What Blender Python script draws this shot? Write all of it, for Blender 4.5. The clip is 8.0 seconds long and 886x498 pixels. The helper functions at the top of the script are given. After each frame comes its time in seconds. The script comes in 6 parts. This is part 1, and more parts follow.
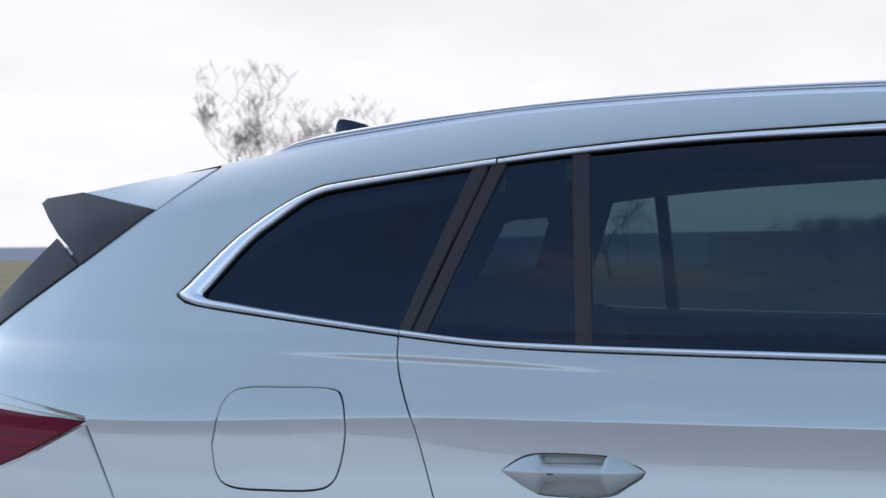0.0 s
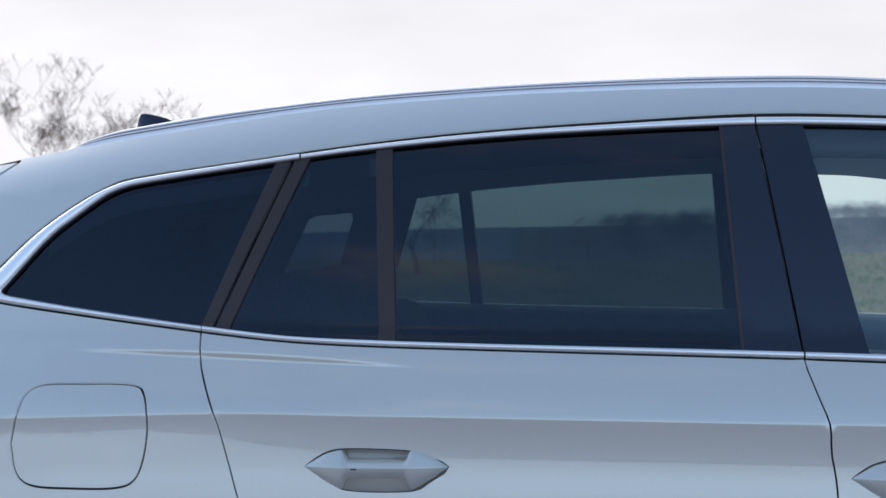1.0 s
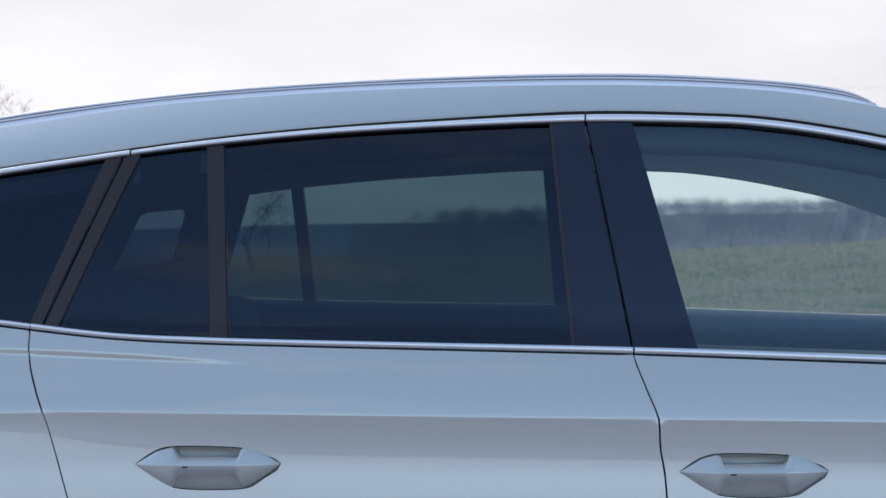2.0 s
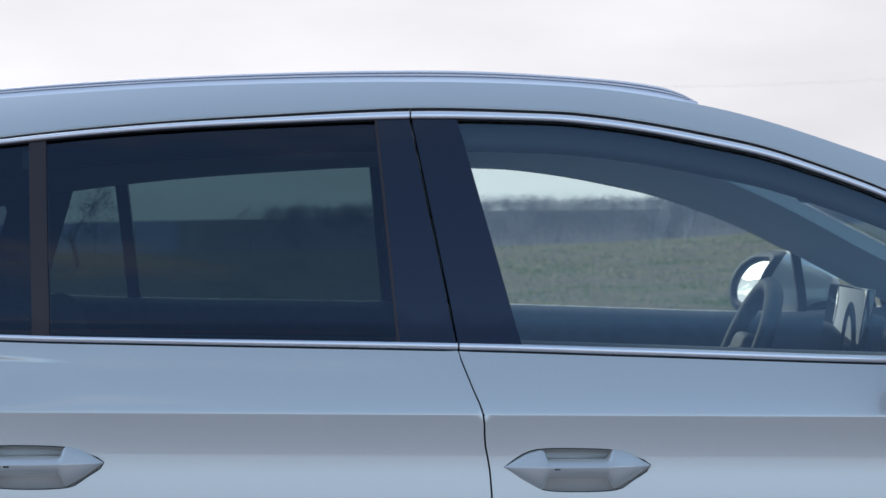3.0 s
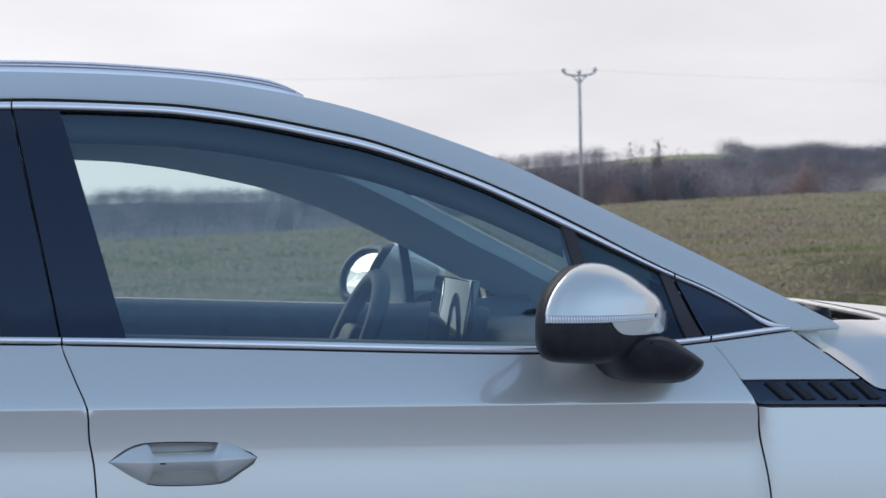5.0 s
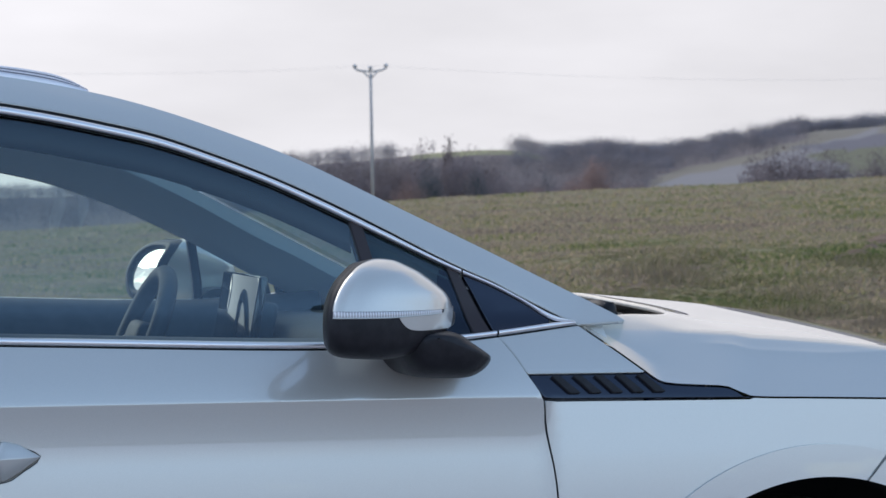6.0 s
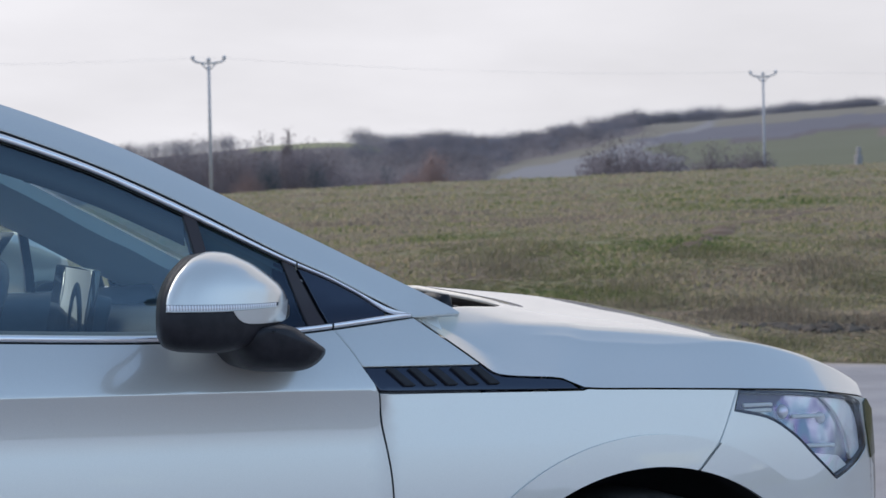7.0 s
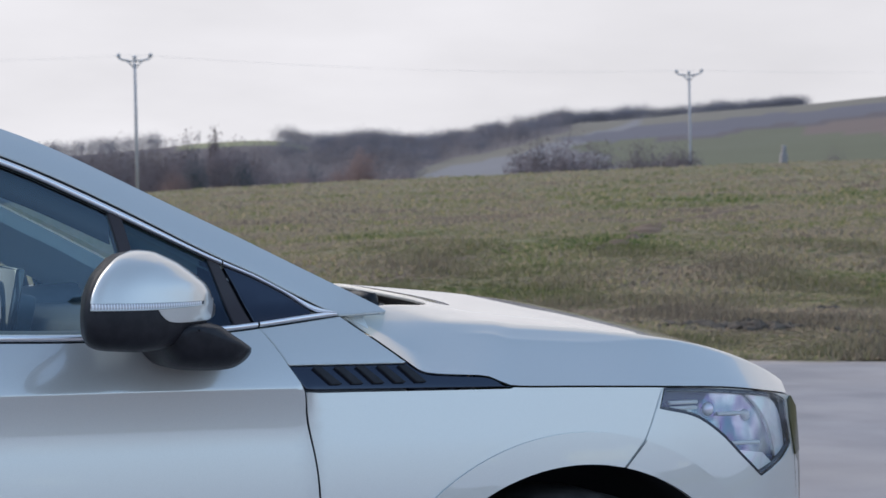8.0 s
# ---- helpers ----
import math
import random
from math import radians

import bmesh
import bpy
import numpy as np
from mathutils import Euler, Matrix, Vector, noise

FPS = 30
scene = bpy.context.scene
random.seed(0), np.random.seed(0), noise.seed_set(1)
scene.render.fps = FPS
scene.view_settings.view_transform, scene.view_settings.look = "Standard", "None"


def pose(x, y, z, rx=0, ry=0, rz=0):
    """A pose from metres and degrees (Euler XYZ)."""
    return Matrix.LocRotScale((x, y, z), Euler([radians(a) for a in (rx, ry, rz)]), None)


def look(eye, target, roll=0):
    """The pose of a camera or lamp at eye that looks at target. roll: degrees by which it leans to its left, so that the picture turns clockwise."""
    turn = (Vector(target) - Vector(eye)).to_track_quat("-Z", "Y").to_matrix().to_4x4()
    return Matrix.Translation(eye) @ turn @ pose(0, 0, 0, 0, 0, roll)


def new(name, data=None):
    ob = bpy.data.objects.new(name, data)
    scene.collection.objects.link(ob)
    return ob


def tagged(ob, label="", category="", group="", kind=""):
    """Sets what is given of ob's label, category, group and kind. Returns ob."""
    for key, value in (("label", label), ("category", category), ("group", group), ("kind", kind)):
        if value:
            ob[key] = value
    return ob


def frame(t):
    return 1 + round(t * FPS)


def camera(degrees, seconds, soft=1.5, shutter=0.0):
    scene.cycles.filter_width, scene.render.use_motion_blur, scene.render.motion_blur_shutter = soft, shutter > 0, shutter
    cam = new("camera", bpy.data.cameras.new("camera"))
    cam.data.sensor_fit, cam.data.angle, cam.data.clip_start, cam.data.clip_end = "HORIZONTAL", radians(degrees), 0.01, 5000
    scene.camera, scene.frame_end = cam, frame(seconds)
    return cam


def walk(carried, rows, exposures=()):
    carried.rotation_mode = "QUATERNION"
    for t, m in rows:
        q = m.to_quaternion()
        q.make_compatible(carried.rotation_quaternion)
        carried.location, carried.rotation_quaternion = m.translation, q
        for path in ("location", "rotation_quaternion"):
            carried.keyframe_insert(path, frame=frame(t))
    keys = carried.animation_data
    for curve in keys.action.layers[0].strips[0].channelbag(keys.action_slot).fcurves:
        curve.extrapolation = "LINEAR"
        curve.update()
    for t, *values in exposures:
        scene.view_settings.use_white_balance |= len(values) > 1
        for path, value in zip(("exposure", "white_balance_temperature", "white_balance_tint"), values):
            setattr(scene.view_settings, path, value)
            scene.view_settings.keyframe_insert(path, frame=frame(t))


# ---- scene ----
# World: the car's length lies along x (nose at +x), its near flank faces -y.
EYE = 1.335
cam = camera(22.82, 8.0, soft=1.5, shutter=0.0)
cam.data.dof.use_dof, cam.data.dof.focus_distance, cam.data.dof.aperture_fstop = True, 3.9, 15.0
# seconds, x, y, yaw, pitch
ROWS = [
    (0.0, -0.0323, -4.7091, 11.289, -0.751),
    (0.5, -0.0280, -4.7091, 8.789, -0.785),
    (1.0, -0.0248, -4.7072, 6.272, -0.828),
    (1.5, -0.0223, -4.7089, 4.135, -0.849),
    (3.0, -0.0131, -4.7122, -2.505, -0.930),
    (3.5, -0.0090, -4.7128, -4.677, -0.958),
    (4.0, -0.0041, -4.7140, -7.187, -0.985),
    (5.5, 0.0132, -4.7101, -15.188, -1.070),
    (6.0, 0.0163, -4.7090, -17.896, -1.104),
    (6.5, 0.0213, -4.7084, -20.171, -1.159),
    (7.0, 0.0260, -4.7061, -22.087, -1.261),
    (7.5, 0.0280, -4.7059, -23.261, -1.318),
    (8.0, 0.0286, -4.7050, -23.985, -1.290),
]
walk(cam, [(t, pose(x, y, EYE, 90 + pitch, -0.49, yaw)) for t, x, y, yaw, pitch in ROWS])

# ---- sky, sun ----
SUN_AZ, SUN_EL = radians(-38), radians(34)      # azimuth from +y towards +x
SUN_DIR = Vector((math.sin(SUN_AZ) * math.cos(SUN_EL), math.cos(SUN_AZ) * math.cos(SUN_EL), math.sin(SUN_EL)))
scene.view_settings.exposure = 0.785


def build_world():
    w = bpy.data.worlds.new("sky")
    scene.world = w
    w.use_nodes = True
    nt = w.node_tree
    nt.nodes.clear()
    N, L = nt.nodes.new, nt.links.new
    out = N("ShaderNodeOutputWorld")
    bg = N("ShaderNodeBackground")
    sky = N("ShaderNodeTexSky")
    sky.sky_type = 'NISHITA'
    sky.sun_disc = False
    sky.sun_elevation, sky.sun_rotation = SUN_EL, SUN_AZ
    sky.air_density, sky.dust_density, sky.ozone_density = 1.0, 0.5, 1.7
    skyk = N("ShaderNodeVectorMath")
    skyk.operation = 'SCALE'
    skyk.inputs["Scale"].default_value = 0.205
    cool = N("ShaderNodeVectorMath")
    cool.operation = 'MULTIPLY'
    cool.inputs[1].default_value = (1.08, 1.03, 0.92)
    L(sky.outputs[0], cool.inputs[0])
    L(cool.outputs[0], skyk.inputs[0])
    tc = N("ShaderNodeTexCoord")
    sep = N("ShaderNodeSeparateXYZ")
    L(tc.outputs["Generated"], sep.inputs[0])
    # cloud sheet: project the direction on a plane overhead
    den = N("ShaderNodeMath")
    den.operation = 'ADD'
    den.inputs[1].default_value = 0.22
    az = N("ShaderNodeMath")
    az.operation = 'MAXIMUM'
    az.inputs[1].default_value = 0.0
    L(sep.outputs[2], az.inputs[0])
    L(az.outputs[0], den.inputs[0])
    div = N("ShaderNodeVectorMath")
    div.operation = 'DIVIDE'
    comb = N("ShaderNodeCombineXYZ")
    for i in range(3):
        L(den.outputs[0], comb.inputs[i])
    L(tc.outputs["Generated"], div.inputs[0])
    L(comb.outputs[0], div.inputs[1])
    noi = N("ShaderNodeTexNoise")
    noi.inputs["Scale"].default_value = 3.0
    noi.inputs["Detail"].default_value = 6
    noi.inputs["Roughness"].default_value = 0.5
    drift = N("ShaderNodeVectorMath")
    drift.operation = 'ADD'
    drift.inputs[1].default_value = (3.7, 1.3, 0.0)
    L(div.outputs[0], drift.inputs[0])
    L(drift.outputs[0], noi.inputs["Vector"])
    # cover grows towards the sun's side
    dot = N("ShaderNodeVectorMath")
    dot.operation = 'DOT_PRODUCT'
    dot.inputs[1].default_value = (math.sin(SUN_AZ), math.cos(SUN_AZ), 0.25)
    L(tc.outputs["Generated"], dot.inputs[0])
    cov = N("ShaderNodeMapRange")
    cov.inputs["From Min"].default_value, cov.inputs["From Max"].default_value = 0.0, 0.75
    cov.inputs["To Min"].default_value, cov.inputs["To Max"].default_value = -0.115, 0.42
    cov.interpolation_type = 'SMOOTHSTEP'
    dot2 = N("ShaderNodeVectorMath")
    dot2.operation = 'DOT_PRODUCT'
    dot2.inputs[1].default_value = (0.20, 0.97, -0.15)
    L(tc.outputs["Generated"], dot2.inputs[0])
    L(dot2.outputs["Value"], cov.inputs["Value"])
    add = N("ShaderNodeMath")
    add.operation = 'ADD'
    L(noi.outputs["Fac"], add.inputs[0])
    L(cov.outputs[0], add.inputs[1])
    mask = N("ShaderNodeMapRange")
    mask.interpolation_type = 'SMOOTHSTEP'
    mask.inputs["From Min"].default_value, mask.inputs["From Max"].default_value = 0.50, 0.66
    L(add.outputs[0], mask.inputs["Value"])
    # cloud brightness: brighter towards the sun, soft grey folds
    gl = N("ShaderNodeMapRange")
    gl.interpolation_type = 'SMOOTHSTEP'
    gl.inputs["From Min"].default_value, gl.inputs["From Max"].default_value = 0.35, 1.0
    gl.inputs["To Min"].default_value, gl.inputs["To Max"].default_value = 0.46, 0.565
    L(dot.outputs["Value"], gl.inputs["Value"])
    fold = N("ShaderNodeTexNoise")
    fold.inputs["Scale"].default_value = 1.7
    fold.inputs["Detail"].default_value = 5
    L(div.outputs[0], fold.inputs["Vector"])
    fr = N("ShaderNodeMapRange")
    fr.inputs["From Min"].default_value, fr.inputs["From Max"].default_value = 0.3, 0.7
    fr.inputs["To Min"].default_value, fr.inputs["To Max"].default_value = 0.92, 1.08
    L(fold.outputs["Fac"], fr.inputs["Value"])
    mul = N("ShaderNodeMath")
    mul.operation = 'MULTIPLY'
    L(gl.outputs[0], mul.inputs[0])
    L(fr.outputs[0], mul.inputs[1])
    cc = N("ShaderNodeVectorMath")
    cc.operation = 'SCALE'
    cc.inputs[0].default_value = (0.985, 0.973, 1.022)
    L(mul.outputs[0], cc.inputs["Scale"])
    mix = N("ShaderNodeMix")
    mix.data_type = 'VECTOR'
    L(mask.outputs[0], mix.inputs["Factor"])
    L(skyk.outputs[0], mix.inputs[4])
    L(cc.outputs[0], mix.inputs[5])
    # pale haze low over the horizon, all round
    low = N("ShaderNodeMapRange")
    low.interpolation_type = 'SMOOTHSTEP'
    low.inputs["From Min"].default_value, low.inputs["From Max"].default_value = 0.02, 0.40
    low.inputs["To Min"].default_value, low.inputs["To Max"].default_value = 0.97, 0.0
    L(az.outputs[0], low.inputs["Value"])
    hz = N("ShaderNodeMix")
    hz.data_type = 'VECTOR'
    hz.inputs[5].default_value = (0.335, 0.40, 0.56)
    inv = N("ShaderNodeMath")
    inv.operation = 'SUBTRACT'
    inv.inputs[0].default_value = 1.0
    L(mask.outputs[0], inv.inputs[1])
    lowk = N("ShaderNodeMath")
    lowk.operation = 'MULTIPLY'
    L(low.outputs[0], lowk.inputs[0])
    L(inv.outputs[0], lowk.inputs[1])
    L(lowk.outputs[0], hz.inputs["Factor"])
    L(mix.outputs[1], hz.inputs[4])
    L(hz.outputs[1], bg.inputs["Color"])
    bg.inputs["Strength"].default_value = 1.0
    L(bg.outputs[0], out.inputs[0])


build_world()
sun_data = bpy.data.lights.new("sun", 'SUN')
sun_data.energy, sun_data.angle, sun_data.color = 0.9, radians(45), (1.0, 0.95, 0.88)
sun = new("sun", sun_data)
sun.matrix_world = look(SUN_DIR * 50, (0, 0, 0))


# ---- materials ----
def material(name, color, rough=0.5, metal=0.0, coat=0.0, coat_rough=0.03, spec=0.5):
    m = bpy.data.materials.new(name)
    m.use_nodes = True
    b = m.node_tree.nodes["Principled BSDF"]
    b.inputs["Base Color"].default_value = (*color, 1)
    b.inputs["Roughness"].default_value = rough
    b.inputs["Metallic"].default_value = metal
    b.inputs["Coat Weight"].default_value = coat
    b.inputs["Coat Roughness"].default_value = coat_rough
    b.inputs["Specular IOR Level"].default_value = spec
    return m


def grain(m, a, b, scale, detail=4.0, bump=0.0, bump_scale=None, low=0.35, high=0.65, stains=None):
    """Two-scale colour variation between a and b, with a fine relief."""
    nt = m.node_tree
    N, L = nt.nodes.new, nt.links.new
    p = nt.nodes["Principled BSDF"]
    tc = N("ShaderNodeTexCoord")
    n1 = N("ShaderNodeTexNoise")
    n1.inputs["Scale"].default_value, n1.inputs["Detail"].default_value = scale, detail
    L(tc.outputs["Object"], n1.inputs["Vector"])
    r = N("ShaderNodeMapRange")
    r.inputs["From Min"].default_value, r.inputs["From Max"].default_value = low, high
    L(n1.outputs["Fac"], r.inputs["Value"])
    mx = N("ShaderNodeMix")
    mx.data_type = 'RGBA'
    mx.inputs[6].default_value, mx.inputs[7].default_value = (*a, 1), (*b, 1)
    L(r.outputs[0], mx.inputs["Factor"])
    col = mx.outputs[2]
    if stains:
        scale2, tint, amount = stains
        n2 = N("ShaderNodeTexNoise")
        n2.inputs["Scale"].default_value, n2.inputs["Detail"].default_value = scale2, 3
        L(tc.outputs["Object"], n2.inputs["Vector"])
        r2 = N("ShaderNodeMapRange")
        r2.inputs["From Min"].default_value, r2.inputs["From Max"].default_value = 0.45, 0.7
        r2.inputs["To Max"].default_value = amount
        L(n2.outputs["Fac"], r2.inputs["Value"])
        m2 = N("ShaderNodeMix")
        m2.data_type = 'RGBA'
        m2.inputs[7].default_value = (*tint, 1)
        L(col, m2.inputs[6])
        L(r2.outputs[0], m2.inputs["Factor"])
        col = m2.outputs[2]
    L(col, p.inputs["Base Color"])
    if bump:
        n3 = N("ShaderNodeTexNoise")
        n3.inputs["Scale"].default_value, n3.inputs["Detail"].default_value = bump_scale or scale * 8, 3
        L(tc.outputs["Object"], n3.inputs["Vector"])
        bp = N("ShaderNodeBump")
        bp.inputs["Strength"].default_value = bump
        bp.inputs["Distance"].default_value = 0.01
        L(n3.outputs["Fac"], bp.inputs["Height"])
        L(bp.outputs[0], p.inputs["Normal"])
    return m


def window_glass(name, tint, gloss=(1.0, 1.0, 1.0), ior=1.5):
    m = bpy.data.materials.new(name)
    m.use_nodes = True
    nt = m.node_tree
    nt.nodes.clear()
    N, L = nt.nodes.new, nt.links.new
    out, mix = N("ShaderNodeOutputMaterial"), N("ShaderNodeMixShader")
    tr, gl, lw = N("ShaderNodeBsdfTransparent"), N("ShaderNodeBsdfGlossy"), N("ShaderNodeLayerWeight")
    tr.inputs["Color"].default_value = (*tint, 1)
    gl.inputs["Roughness"].default_value = 0.004
    gl.inputs["Color"].default_value = (*gloss, 1)
    lw.inputs["Blend"].default_value = 0.5
    pw, ma = N("ShaderNodeMath"), N("ShaderNodeMath")
    pw.operation, ma.operation = 'POWER', 'MULTIPLY_ADD'
    pw.inputs[1].default_value = 5.0
    r0 = ((ior - 1) / (ior + 1)) ** 2
    ma.inputs[1].default_value, ma.inputs[2].default_value = 1 - r0, r0
    L(lw.outputs["Facing"], pw.inputs[0])
    L(pw.outputs[0], ma.inputs[0])
    L(ma.outputs[0], mix.inputs[0])
    L(tr.outputs[0], mix.inputs[1])
    L(gl.outputs[0], mix.inputs[2])
    L(mix.outputs[0], out.inputs[0])
    return m


PAINT = material("silver_green_paint", (0.61, 0.58, 0.54), 0.28, 0.36, 1.0, 0.008)
grain(PAINT, (0.59, 0.56, 0.52), (0.63, 0.60, 0.56), 900, 2, 0.0)
PAINT.node_tree.nodes["Principled BSDF"].inputs["Coat IOR"].default_value = 1.9
CHROME = material("satin_chrome", (0.95, 0.905, 0.90), 0.36, 1.0)
BRIGHT = material("rail_aluminium", (0.96, 0.89, 0.89), 0.42, 0.55)
BLACK = material("gloss_black_trim", (0.010, 0.011, 0.017), 0.08, 0.0, 0.0, spec=0.75)
BLACK.node_tree.nodes["Principled BSDF"].inputs["Specular Tint"].default_value = (0.66, 0.76, 1.0, 1)
POST = material("satin_black_film", (0.040, 0.027, 0.028), 0.30, 0.0, 0.0, spec=0.4)
PLASTIC = material("textured_black_plastic", (0.016, 0.015, 0.018), 0.42, spec=0.3)
grain(PLASTIC, (0.012, 0.011, 0.014), (0.020, 0.018, 0.022), 60, 3, 0.15, 900)
RUBBER = material("seal_rubber", (0.008, 0.008, 0.009), 0.6)
GAP = material("dark_underbody", (0.012, 0.012, 0.014), 0.9)
SEAM = material("shaded_inner_shell", (0.10, 0.105, 0.12), 0.6)
GLASS_TINT = window_glass("privacy_glass", (0.235, 0.32, 0.325), (0.62, 0.74, 1.0), 1.62)
# the same privacy glass, with the dark rear cabin's shade put into its tint
GLASS_SHADED = window_glass("deep_privacy_glass", (0.10, 0.13, 0.17), (0.62, 0.74, 1.0), 1.55)
GLASS_CLEAR = window_glass("green_glass", (0.89, 0.985, 0.965), (0.70, 0.86, 1.0), 2.0)
GLASS_SCREEN = window_glass("shaded_screen_glass", (0.60, 0.72, 0.74), (0.74, 0.86, 1.0), 1.6)
LENS = window_glass("lamp_lens", (0.96, 0.96, 0.97), ior=1.5)


def painted_sheen(m, tints, scale, lo, hi):
    """Pale tinted streaks laid over the glass, painting hazy iridescent reflections."""
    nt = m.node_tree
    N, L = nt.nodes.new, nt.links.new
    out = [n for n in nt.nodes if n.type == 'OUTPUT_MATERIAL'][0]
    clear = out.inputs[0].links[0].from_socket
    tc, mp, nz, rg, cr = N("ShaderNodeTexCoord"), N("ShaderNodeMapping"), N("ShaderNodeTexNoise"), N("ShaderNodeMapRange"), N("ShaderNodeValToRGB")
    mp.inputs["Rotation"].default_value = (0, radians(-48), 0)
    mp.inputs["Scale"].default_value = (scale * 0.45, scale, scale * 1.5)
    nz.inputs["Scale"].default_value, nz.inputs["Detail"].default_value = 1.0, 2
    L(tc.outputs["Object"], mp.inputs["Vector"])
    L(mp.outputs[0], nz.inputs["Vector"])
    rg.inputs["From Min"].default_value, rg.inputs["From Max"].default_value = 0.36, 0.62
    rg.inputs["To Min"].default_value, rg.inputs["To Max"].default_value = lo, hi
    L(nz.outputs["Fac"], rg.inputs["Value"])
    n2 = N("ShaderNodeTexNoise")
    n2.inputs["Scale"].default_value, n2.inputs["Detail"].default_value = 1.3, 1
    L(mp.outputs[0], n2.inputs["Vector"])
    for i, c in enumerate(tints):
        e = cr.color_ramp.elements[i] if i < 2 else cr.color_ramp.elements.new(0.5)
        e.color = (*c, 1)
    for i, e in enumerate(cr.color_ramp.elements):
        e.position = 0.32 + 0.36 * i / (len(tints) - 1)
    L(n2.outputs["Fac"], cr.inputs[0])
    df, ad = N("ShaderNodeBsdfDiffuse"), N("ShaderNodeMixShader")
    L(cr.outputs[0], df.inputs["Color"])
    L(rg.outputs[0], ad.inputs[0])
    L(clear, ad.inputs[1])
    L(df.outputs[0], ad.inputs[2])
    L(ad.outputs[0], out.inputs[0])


painted_sheen(LENS, [(0.62, 0.72, 0.86), (0.82, 0.86, 0.74), (0.90, 0.86, 0.80), (0.84, 0.72, 0.78)], 9.0, 0.0, 0.06)
TRIM = material("interior_plastic", (0.038, 0.046, 0.06), 0.55)
grain(TRIM, (0.033, 0.04, 0.052), (0.046, 0.055, 0.07), 40, 3, 0.1, 600)
LINING = material("headliner_cloth", (0.70, 0.71, 0.70), 0.9)
grain(LINING, (0.67, 0.68, 0.67), (0.73, 0.74, 0.73), 300, 2, 0.2, 800)
CLOTH = material("seat_cloth", (0.05, 0.055, 0.065), 0.9)
grain(CLOTH, (0.04, 0.045, 0.055), (0.07, 0.075, 0.085), 200, 3, 0.3, 900)
TYRE = material("tyre_rubber", (0.018, 0.018, 0.018), 0.75)
grain(TYRE, (0.026, 0.024, 0.024), (0.05, 0.045, 0.043), 30, 4, 0.2, 300)
ALLOY = material("alloy_rim", (0.45, 0.46, 0.48), 0.3, 1.0)
RED = material("red_lamp_plastic", (0.17, 0.003, 0.022), 0.12, spec=0.3)
GLOW = material("red_lamp_rib", (0.26, 0.004, 0.025), 0.25, spec=0.3)
MIRROR = material("mirror_glass", (0.9, 0.9, 0.9), 0.01, 1.0)
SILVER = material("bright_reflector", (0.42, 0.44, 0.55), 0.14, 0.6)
# dark blue to pale blotches paint iridescent reflections into the colour
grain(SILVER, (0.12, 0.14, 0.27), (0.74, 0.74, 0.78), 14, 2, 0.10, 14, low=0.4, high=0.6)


def stress_film(m, lo, hi, scale):
    """Iridescent film whose thickness wanders, as in moulded clear plastic."""
    nt = m.node_tree
    N, L = nt.nodes.new, nt.links.new
    tc, mp, nz, rg = N("ShaderNodeTexCoord"), N("ShaderNodeMapping"), N("ShaderNodeTexNoise"), N("ShaderNodeMapRange")
    mp.inputs["Rotation"].default_value = (0, 0.7, 0)
    mp.inputs["Scale"].default_value = (scale * 2.4, scale, scale)
    nz.inputs["Scale"].default_value, nz.inputs["Detail"].default_value = 1.0, 1
    rg.inputs["From Min"].default_value, rg.inputs["From Max"].default_value = 0.3, 0.7
    rg.inputs["To Min"].default_value, rg.inputs["To Max"].default_value = lo, hi
    L(tc.outputs["Object"], mp.inputs["Vector"])
    L(mp.outputs[0], nz.inputs["Vector"])
    L(nz.outputs["Fac"], rg.inputs["Value"])
    b = nt.nodes["Principled BSDF"]
    L(rg.outputs[0], b.inputs["Thin Film Thickness"])
    b.inputs["Thin Film IOR"].default_value = 1.9


stress_film(SILVER, 250, 900, 5.0)
PEARL = material("pearly_light_guide", (0.80, 0.80, 0.82), 0.15, 0.3)
stress_film(PEARL, 250, 900, 7.0)
INDIGO = material("indigo_lamp_plastic", (0.03, 0.04, 0.12), 0.15)
RIM_OLIVE = material("olive_smoked_plastic", (0.075, 0.068, 0.030), 0.12)
PALE = material("pale_plastic", (0.62, 0.62, 0.60), 0.4)


# ---- geometry helpers ----
def herm(xs, ys, x):
    xs, ys = np.asarray(xs, float), np.asarray(ys, float)
    m = np.gradient(ys, xs)
    x = np.clip(x, xs[0], xs[-1])
    i = np.clip(np.searchsorted(xs, x) - 1, 0, len(xs) - 2)
    h = xs[i + 1] - xs[i]
    u = (x - xs[i]) / h
    return ((2 * u**3 - 3 * u**2 + 1) * ys[i] + (u**3 - 2 * u**2 + u) * h * m[i]
            + (-2 * u**3 + 3 * u**2) * ys[i + 1] + (u**3 - u**2) * h * m[i + 1])


def smooth(a, b, x):
    u = np.clip((np.asarray(x, float) - a) / (b - a), 0, 1)
    return u * u * (3 - 2 * u)


